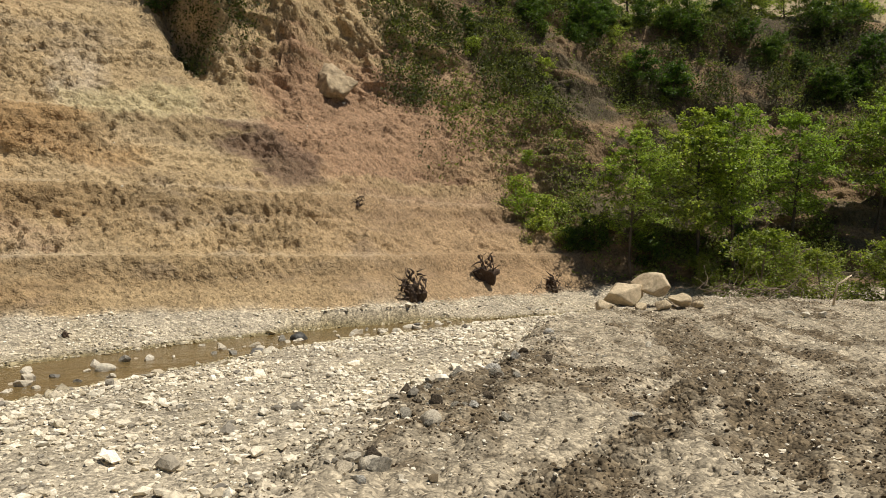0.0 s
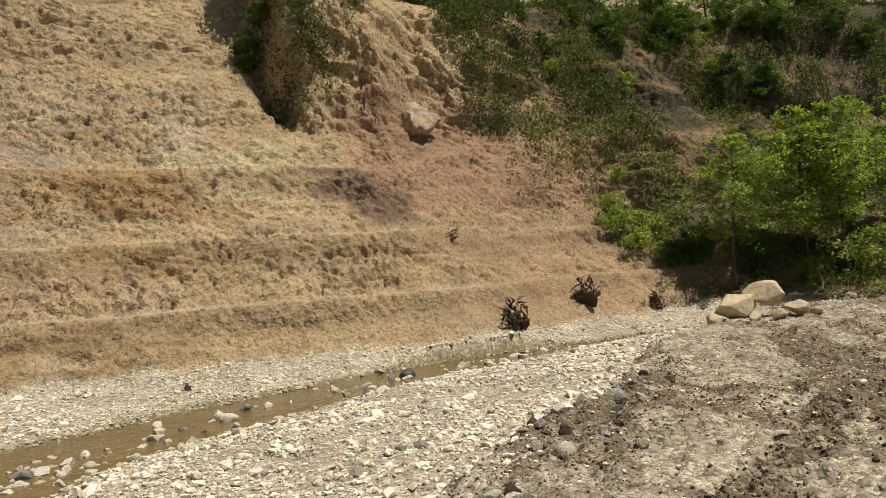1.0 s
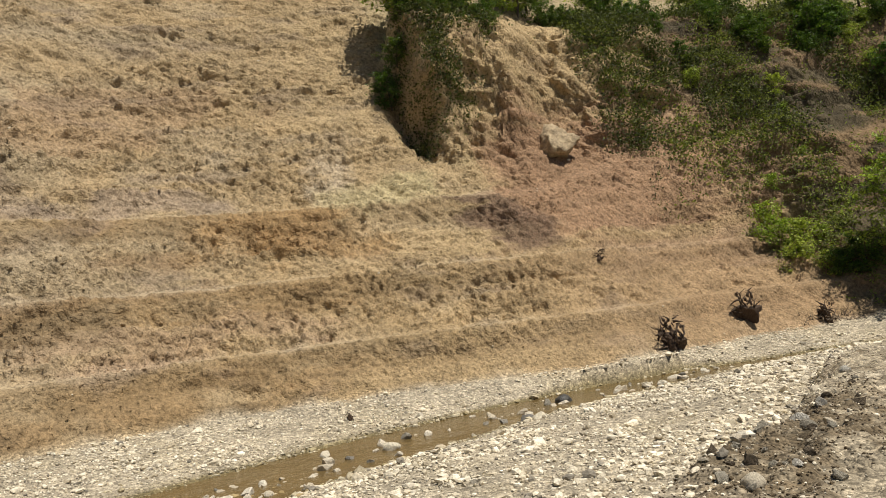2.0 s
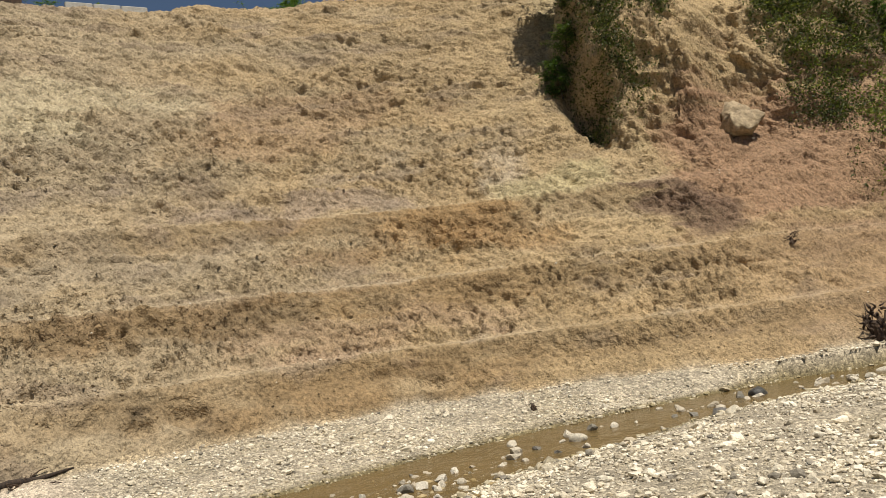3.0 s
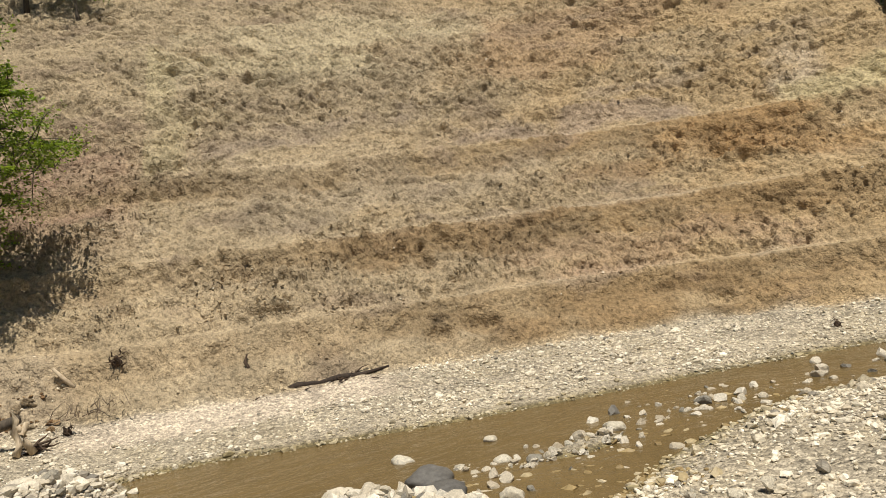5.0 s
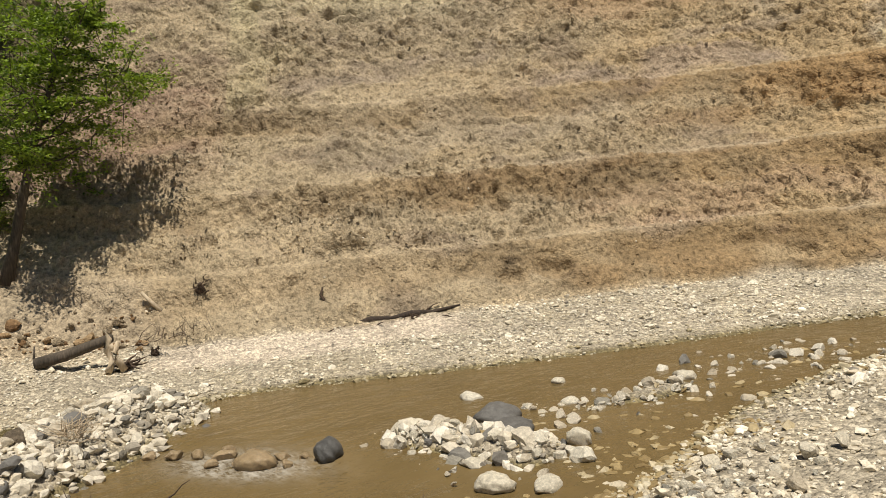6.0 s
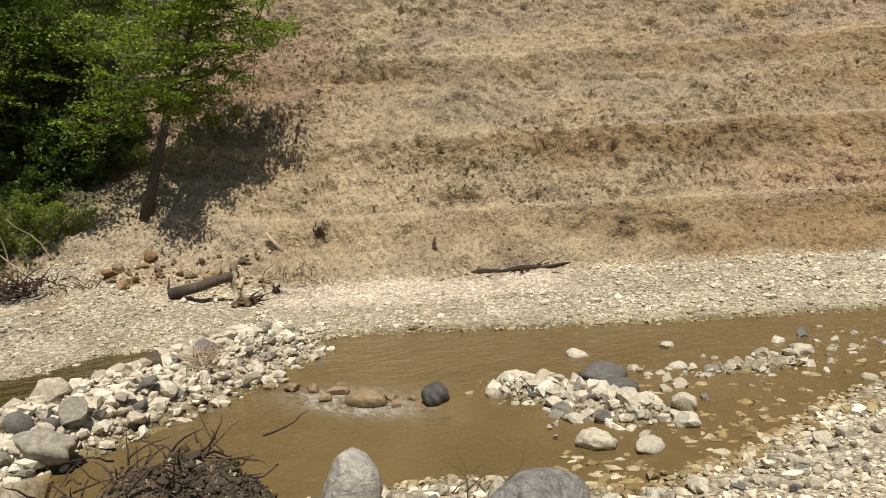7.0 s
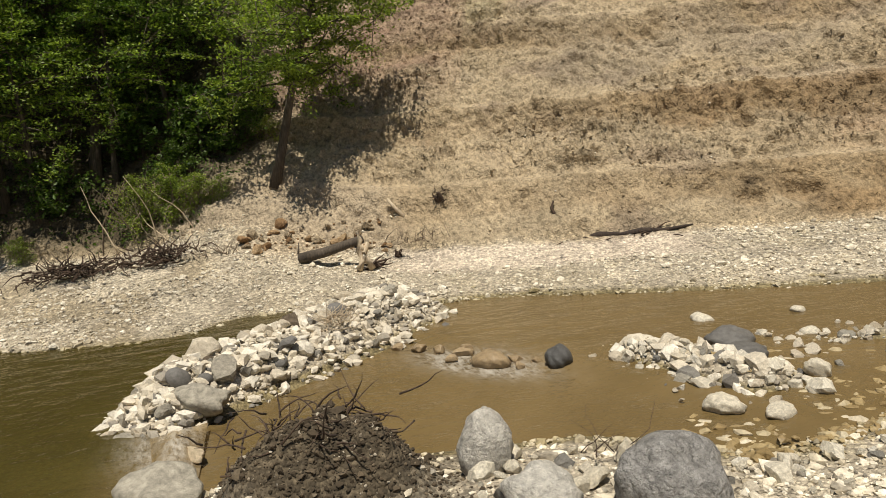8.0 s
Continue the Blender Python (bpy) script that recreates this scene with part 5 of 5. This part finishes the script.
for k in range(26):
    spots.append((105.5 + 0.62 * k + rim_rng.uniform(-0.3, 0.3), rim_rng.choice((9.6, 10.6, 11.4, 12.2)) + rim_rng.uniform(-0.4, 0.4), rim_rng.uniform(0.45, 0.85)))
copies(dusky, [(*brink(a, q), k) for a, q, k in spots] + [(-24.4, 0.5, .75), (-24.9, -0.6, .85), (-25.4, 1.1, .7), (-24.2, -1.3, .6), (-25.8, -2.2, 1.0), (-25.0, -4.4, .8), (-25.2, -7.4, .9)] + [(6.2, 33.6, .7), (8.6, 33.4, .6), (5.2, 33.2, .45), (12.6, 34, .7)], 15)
fresh = plant("shrub", tree_meshes(16, 1.7, 0.03, (0.1, 0.1), 0.05, 1.0, 14, 1900, 0.12, 0.5), M_TWIG, M_LEAF, plant_at(3.2, 34.4), "fresh green shrub at the foot of the wooded slope", "shrub", "slope shrubs")
rng = np.random.default_rng(17)
spots = [(3.8, 33.8, .9), (4.3, 34.6, 1.0), (2.9, 35.4, .9), (4.9, 33.6, .7), (3.6, 36.4, .7)]
while len(spots) < 70:
    px, py = rng.uniform(0.5, 20), rng.uniform(34, 50)
    if (py - 34) > (px - 1) * -0.9 + 1:
        spots.append((px, py, rng.uniform(0.3, 0.75)))
copies(fresh, spots, 18)

# undergrowth: tangled grass and creepers over the wooded slope, dark ivy down the brow and the cliff's flank
def sward(label, count, seed, cover, material, blades, spread, leaf, up, sector=(-36, 24, 29, 56)):
    x, y, r, rng = random_ground(count, seed, *sector)
    d, s, far, near, edge = plan(x, y)
    keep = (d > 0.3) & (rng.uniform(size=len(x)) < cover(x, y, d, s))
    cx, cy = x[keep], y[keep]
    cc = np.repeat(np.stack(face_points(cx, cy), -1), blades, 0)
    cc = cc + rng.normal(0, 1, cc.shape) * np.array(spread) + np.array((0, -0.05, 0.7 * spread[2]))
    lv, lf = leaf_quads(cc, rng, leaf, up)
    tagged(part("undergrowth", np_mesh("undergrowth", lv, lf, False), material), label, "undergrowth", kind="stuff")


def grassy(x, y, d, s):
    wr = zones(d, s)[2]
    return np.clip(wr + 0.9 * sstep(100.5, 102.5, s + 0.08 * d) * sstep(4.5, 6.5, d), 0, 1) * (0.04 + 0.96 * sstep(-0.2, 0.3, fbm(x * 0.55, y * 0.55, 3, 330))) * (1 - sstep(12.5, 13.5, d))


def ivied(x, y, d, s):
    flank = sstep(99.2, 101.0, s + 0.9 * vnoise(d * 0.6, s * 0.6, 5)) * (1 - sstep(105, 107, s)) * sstep(5.2, 6.6, d + 0.8 * vnoise(s * 0.7, d * 0.7, 6))
    # the brow's ivy also stands in for the rim trees' shade
    brow = np.maximum(sstep(103, 105, s) * sstep(8.6, 9.8, d), band(s, 90.5, 97.5, 0.8) * sstep(11.6, 12.6, d + cliff_foot(d, s)))
    # extra ivy over the recess at the cliff's end, in place of shadow
    brow = np.maximum(brow, 1.6 * spot(d, s, 11.2, 14.5, 89.8, 93.6, 0.3))
    return np.maximum(flank, brow) * sstep(-0.45, 0.15, fbm(x * 0.5, y * 0.5 + d * 0.5, 3, 337)) * (1 - sstep(12.6, 13.6, d))


sward("low tangled grass and creepers over the hillside", 85000, 19, grassy, M_UNDER, 9, (0.2, 0.2, 0.09), 0.13, 0.5)
# near-black leaves added so that the recess wall reads as shadowed
sward("dark creepers added as shade over the cliff's end", 16000, 219, lambda x, y, d, s: spot(d, s, 10.9, 14.4, 90.0, 94.0, 0.3) * sstep(-0.5, 0.2, fbm(x * 0.7, y * 0.7, 3, 341)), M_IVY, 9, (0.15, 0.15, 0.25), 0.12, 0.2, (8, 24, 28, 38))
sward("dark ivy and brambles hanging over the brow", 110000, 119, ivied, M_IVY, 10, (0.18, 0.18, 0.22), 0.13, 0.2)
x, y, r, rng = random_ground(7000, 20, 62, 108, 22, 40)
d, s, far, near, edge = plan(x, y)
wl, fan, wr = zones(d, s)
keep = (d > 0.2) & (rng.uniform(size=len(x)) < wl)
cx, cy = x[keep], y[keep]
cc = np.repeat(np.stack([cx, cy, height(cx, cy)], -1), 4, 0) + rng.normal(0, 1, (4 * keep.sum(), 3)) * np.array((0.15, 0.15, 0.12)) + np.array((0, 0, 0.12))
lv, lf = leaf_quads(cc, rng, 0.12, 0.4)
tagged(part("undergrowth", np_mesh("undergrowth", lv, lf, False), M_LEAFDARK), "undergrowth with leaves coloured shade-dark on the floor of the wood", "undergrowth", kind="stuff")


# ---- drift and roots ----
def root_stump(x, y, size, seed, label, roots=44, up=0.4):
    rng = np.random.default_rng(seed)
    ob = thing("root_stump", pose(*face_spot(x, y, -0.03)), label, "root stump", "root stumps")
    me = stone_mesh("stump", seed, 3, False, planes=9, cut=0.4, lump=0.8, squash=(0.36 * size, 0.28 * size, 0.40 * size))
    part("stump", me, M_ROOT, ob, at=pose(0, 0, 0.25 * size))
    for k in range(roots):
        g = Geo()
        a, q = rng.uniform(0, 6.28), rng.uniform(0.1, 1)
        st = (0.3 * q * size * math.cos(a), 0.3 * q * size * math.sin(a), rng.uniform(0.05, 0.8) * size)
        pts = wander(rng, st, (0.7 * math.cos(a), 0.7 * math.sin(a), rng.normal(up, 0.5)), size * rng.uniform(0.2, 0.55), 5, 0.4)
        w = size * rng.uniform(0.015, 0.05)
        g.tube(pts, [w * (1 - j / 5.6) for j in range(6)], 5)
        part("root", g.mesh("root"), M_ROOT, ob)
    return ob


root_stump(-1.25, 25.6, 1.25, 61, "uprooted dark stump with splayed roots at the slope's foot", 46, -0.2)
root_stump(1.3, 29.4, 1.15, 62, "upright torn stump with dark roots on the slope's foot", 34, 1.0)
root_stump(4.1, 30.9, 0.8, 63, "broken dark stump among twigs at the stream", 40, 0.9)
root_stump(-3.4, 27.9, 0.5, 64, "small root clump caught on the second bench", 36)
root_stump(-9.0, 17.9, 0.3, 65, "small root clump caught on the lower bench", 26)
root_stump(-20.0, 5.05, 0.5, 66, "charred dark stump on the gravel fan", 26)
root_stump(-19.2, 3.6, 0.35, 67, "small dark root mass among dry twigs", 30)


def log(name, pts, radii, material, label, category="log"):
    ob = thing(name, pose(*pts[0]), label, category)
    g = Geo()
    o = Vector(pts[0])
    g.tube([Vector(p) - o for p in pts], radii, 9)
    part("trunk", g.mesh("trunk"), material, ob)
    return ob, o


drift, o = log("drift_log", [(-19.5, 1.2, 0.72), (-19.2, 1.75, 0.83), (-18.9, 2.3, 1.0), (-18.7, 2.6, 1.1)], [0.13, 0.125, 0.11, 0.10], M_BARK, "thick barked log washed up on the gravel")
g = Geo()
g.tube([(-0.15, 0, 0.1), (-0.25, .05, 0.35)], [0.03, 0.015], 5)
part("branch", g.mesh("branch"), M_BARK, drift)
fork = thing("forked_stump", pose(-18.5, 2.55, ground_z(-18.5, 2.55) + 0.04), "pale barkless forked stump standing on the gravel", "stump")
for pts, rr in ((((0, -.13, 0), (0.03, -.03, .22), (-.02, -.10, .45), (0.02, -.05, .7), (0, -.1, .92)), (.085, .07, .08, .065, .045)), (((.02, .19, 0), (.06, .06, .24), (0, .03, .42), (.03, .13, .62)), (.09, .075, .08, .045)), (((0, .03, .42), (0.02, -.04, .6)), (.06, .05))):
    g = Geo()
    g.tube(pts, rr, 8)
    part("prong", g.mesh("prong"), M_DRIFT, fork)
rng = np.random.default_rng(71)
for k in range(12):
    g = Geo()
    a = rng.uniform(0, 6.28)
    g.tube(wander(rng, (0, 0.25, rng.uniform(0, .2)), (math.cos(a), math.sin(a), .15), rng.uniform(.25, .5), 4, .4), [.035, .03, .024, .016, .008], 5)
    part("root", g.mesh("root"), M_ROOT, fork)
# half-buried log and splinters, coloured near black for the shade of an undercut
sunk, o = log("drift_log", [(-17.75, 7.8, 0.52), (-17.5, 8.3, 0.6), (-17.25, 8.75, 0.58), (-17.05, 9.2, 0.63), (-16.85, 9.7, 0.6), (-16.65, 10.4, 0.68)], [0.04, 0.09, 0.05, 0.085, 0.06, 0.02], M_UNDERCUT, "near-black log standing in for the dark undercut along the slope's foot")
for k in range(46):
    g = Geo()
    q = rng.uniform(0, 1)
    g.tube(wander(rng, (1.05 * q + rng.normal(0, .1), 2.5 * q + rng.normal(0, .1), rng.uniform(-0.1, 0.04)), (0.4, 0.8 * rng.choice((-1, 1)), .0), rng.uniform(.3, .8), 4, .25), [.035, .03, .022, .014, .008], 5)
    part("splinter", g.mesh("splinter"), M_ROOT, sunk)
stick, o = log("stick", [(-20.35, 4.15, 1.35), (-20.5, 3.95, 1.62), (-20.6, 3.8, 1.85)], [0.06, 0.05, 0.035], M_DRIFT, "bleached stick leaning on the gravel fan", "stick")
peg, o = log("stick", [(-18.2, 7.45, 0.95), (-18.25, 7.5, 1.15), (-18.3, 7.42, 1.32), (-18.3, 7.5, 1.5)], [0.05, 0.045, 0.04, 0.02], M_ROOT, "crooked dark stick standing in the cut", "stick")
peg, o = log("stick", [(-20.9, 9.9, 3.0), (-20.9, 9.9, 3.5)], [0.02, 0.016], M_ROOT, "thin dark peg standing on the lower bench", "stick")
pole, o = log("stick", [(9.9, 20.1, 1.2), (10.0, 20.1, 1.75), (10.35, 20.1, 2.0)], [0.03, 0.026, 0.02], M_DRIFT, "bent pale stick standing on the bank", "stick")
for k, (px, py) in enumerate(((9.3, 20.3), (9.6, 20.0), (9.0, 20.6))):
    tagged(lay_stone(None, px, py, ground_z(px, py) + 0.1, 0.18, rng, "stone", M_PALE), "white stone lying on the crest of the bank", "stone", "crest stones")


def twig_heap(x, y, z, spread, count, seed, label, material=M_TWIG, thick=0.014, up=0.35, name="brushwood"):
    rng = np.random.default_rng(seed)
    ob = thing(name, pose(x, y, z), label, "brushwood")
    for k in range(count):
        g = Geo()
        a = rng.uniform(0, 6.28)
        st = (rng.normal(0, spread[0]), rng.normal(0, spread[1]), rng.uniform(0, spread[2]))
        g.tube(wander(rng, st, (math.cos(a), math.sin(a), rng.normal(up, 0.35)), rng.uniform(0.3, 0.9) * max(spread[0], spread[1], 0.5) * 1.3, 5, 0.25), [thick * (1 - j / 6.5) for j in range(6)], 4)
        part("twig", g.mesh("twig"), material, ob)
    return ob


twig_heap(-21.4, -3.9, 0.72, (0.25, 0.62, 0.3), 190, 81, "heap of grey dead branches stranded on the gravel", M_ROOT, 0.024, 0.05)
twig_heap(-20.9, -1.9, 0.85, (0.25, 0.5, 0.4), 170, 82, "tangle of dead branches stranded on the gravel", M_ROOT, 0.022, 0.1)
twig_heap(-18.9, 4.0, 0.8, (0.2, 0.5, 0.2), 30, 83, "dry leafless twigs at the fan's foot", M_TWIG, 0.014, 0.7)
twig_heap(-20.5, -0.4, 0.9, (0.15, 0.2, 0.1), 16, 84, "dry thin stems rising from the gravel", M_TWIG, 0.014, 1.2)
stems = thing("bare_sapling", pose(-22.9, -2.0, 1.0), "bare pale stems leaning before the dark wood", "sapling")
for k in range(9):
    g = Geo()
    p = (rng.normal(0, 0.25), -1.3 + 0.36 * k + rng.normal(0, 0.1), 0.0)
    g.tube(wander(rng, p, (0.1, rng.normal(0.1, 0.45), 1.0), rng.uniform(1.3, 2.6), 6, 0.16), [0.026, 0.023, 0.02, 0.016, 0.013, 0.009, 0.005], 5)
    part("stem", g.mesh("stem"), M_DRIFT if k % 2 else M_TWIG, stems)
twig_heap(9.3, 23.6, 1.25, (1.2, 0.9, 0.15), 60, 86, "flattened brushwood beside the tan rocks", M_TWIG, 0.016, 0.1)
twig_heap(4.2, 30.6, 0.6, (0.5, 0.4, 0.3), 36, 87, "dry twigs round the broken stump", M_TWIG, 0.02, 0.9)
twig_heap(-7.55, -0.5, 0.62, (0.3, 0.35, 0.2), 90, 88, "dark roots and twigs sticking out of the soil mound", M_ROOT, 0.012, 0.25)
twig_heap(-7.3, -1.0, 0.55, (0.2, 0.3, 0.1), 12, 89, "long thin twigs leaning over the water", M_ROOT, 0.010, 0.15)
twig_heap(-6.6, 2.0, 0.3, (0.1, 0.3, 0.05), 8, 90, "thin curling stems among the shore stones", M_ROOT, 0.006, 1.2)

boulder("stone", -9.55, -1.62, 0.03, 0.3, M_TAN, "tan slab in the chute with water sliding over it", 531, (1, 0.5, 0.35), 0.5, 10, 0.5, "stone")
boulder("stone", -11.0, 2.62, -0.02, 0.3, M_WETTAN, "round wet tan stone in the riffle", 532, (1, 0.8, 0.55), 0.3, 5, 0.75, "stone", "riffle stones")
twig_heap(-12.9, 0.75, ground_z(-12.9, 0.75) + 0.1, (0.12, 0.12, 0.2), 60, 92, "dry tuft of yellow weed on the dam", M_DRIFT, 0.008, 0.5)

block_rng = np.random.default_rng(73)
for k in range(110):
    py = block_rng.uniform(0.0, 3.6)
    px = -20.7 + 0.12 * py + block_rng.normal(0, 0.32)
    sz = float(np.clip(block_rng.gamma(1.8, 0.05), 0.05, 0.28))
    tagged(lay_stone(None, *face_spot(px, py, sz * 0.3), sz, block_rng, "block", M_BLOCK if k % 3 else M_CRAG), "orange-brown block of earth fallen on the gravel fan", "block", "fallen earth blocks")

# clods and stones of the soil mound
mound_rng = np.random.default_rng(91)
mx, my = mound_rng.normal(-7.4, 0.52, 3800), mound_rng.normal(-0.4, 0.6, 3800)
tagged(scatter("mound_clods", mx, my, height(mx, my), np.minimum(0.007 + mound_rng.gamma(0.9, 0.010, 3800), 0.08), M_MOUND, 9, 0.3, 0.75), "dark crumbly soil and pebbles heaped at the water", "soil clods", kind="stuff")

# ---- on the brink above: works of the road ----
kerb = thing("retaining_beam", pose(0, 0, 0), "concrete beam with a comb of rusty starter bars on the rim", "retaining wall")
a, b = Vector((*brink(69.5), 0)), Vector((*brink(74.6), 0))
a.z, b.z = ground_z(a.x, a.y), ground_z(b.x, b.y)
run = (b - a).length
yaw = math.atan2(b.y - a.y, b.x - a.x)
n_bars = int(run / 0.21)
BAR = Geo()
BAR.tube([(0, 0, 0), (0, 0, 0.75)], [0.022, 0.022], 5)
BAR = BAR.mesh("bar")
bm = bmesh.new()
bmesh.ops.create_cube(bm, size=1.0)
bmesh.ops.scale(bm, vec=(run, 0.25, 0.5), verts=bm.verts)
bmesh.ops.bevel(bm, geom=bm.edges[:], offset=0.02, segments=1, affect="EDGES")
part("beam", bm, M_ROOT, kerb, at=Matrix.Translation((a + b) / 2 + Vector((0, 0, 0.12))) @ pose(0, 0, 0, 0, 0, math.degrees(yaw)))
for k in range(n_bars):
    p = a.lerp(b, (k + 0.5) / n_bars)
    part("bar", BAR, M_STEEL, kerb, at=pose(p.x, p.y, p.z + 0.25, random.uniform(-4, 4), random.uniform(-4, 4), 0))
barrier = thing("concrete_barrier", pose(0, 0, 0), "low pale concrete barrier along the upper road", "barrier")
a2, b2 = Vector((*brink(75.6, 24), 0)), Vector((*brink(78.6, 24), 0))
for k in range(3):
    p, q = a2.lerp(b2, k / 3), a2.lerp(b2, (k + 0.97) / 3)
    bm = bmesh.new()
    bmesh.ops.create_cube(bm, size=1.0)
    bmesh.ops.scale(bm, vec=((q - p).length, 0.3, 0.7), verts=bm.verts)
    bmesh.ops.bevel(bm, geom=bm.edges[:], offset=0.03, segments=1, affect="EDGES")
    m = (p + q) / 2
    part("segment", bm, M_CONCRETE, barrier, at=pose(m.x, m.y, ground_z(m.x, m.y) + 0.3, 0, 0, math.degrees(math.atan2(q.y - p.y, q.x - p.x))))
cable = thing("cable", pose(0, 0, 0), "thin dark cable slung along the rim", "cable")
g = Geo()
p, q = b + Vector((0, 0, 0.75)), Vector((*brink(83, 24), 0))
q.z = ground_z(q.x, q.y) + 0.5
g.tube([p.lerp(q, t) - Vector((0, 0, 0.5 * t * (1 - t))) for t in np.linspace(0, 1, 9)], [0.025] * 9, 5)
part("strand", g.mesh("strand"), M_DARK, cable)
far_wood = copy_thing(stand, Matrix.LocRotScale((*brink(79, 58), ground_z(*brink(79, 58)) - 1.5), None, None))
tagged(far_wood, "dark tree of the wood behind the rim", "tree", "rim wood")
for k in range(14):
    px, py = brink(77.4 + k * 0.55, 54 + (k * 7) % 10)
    copy_thing(far_wood, Matrix.LocRotScale((px, py, ground_z(px, py) - 1.5), Euler((0, 0, k)), None))
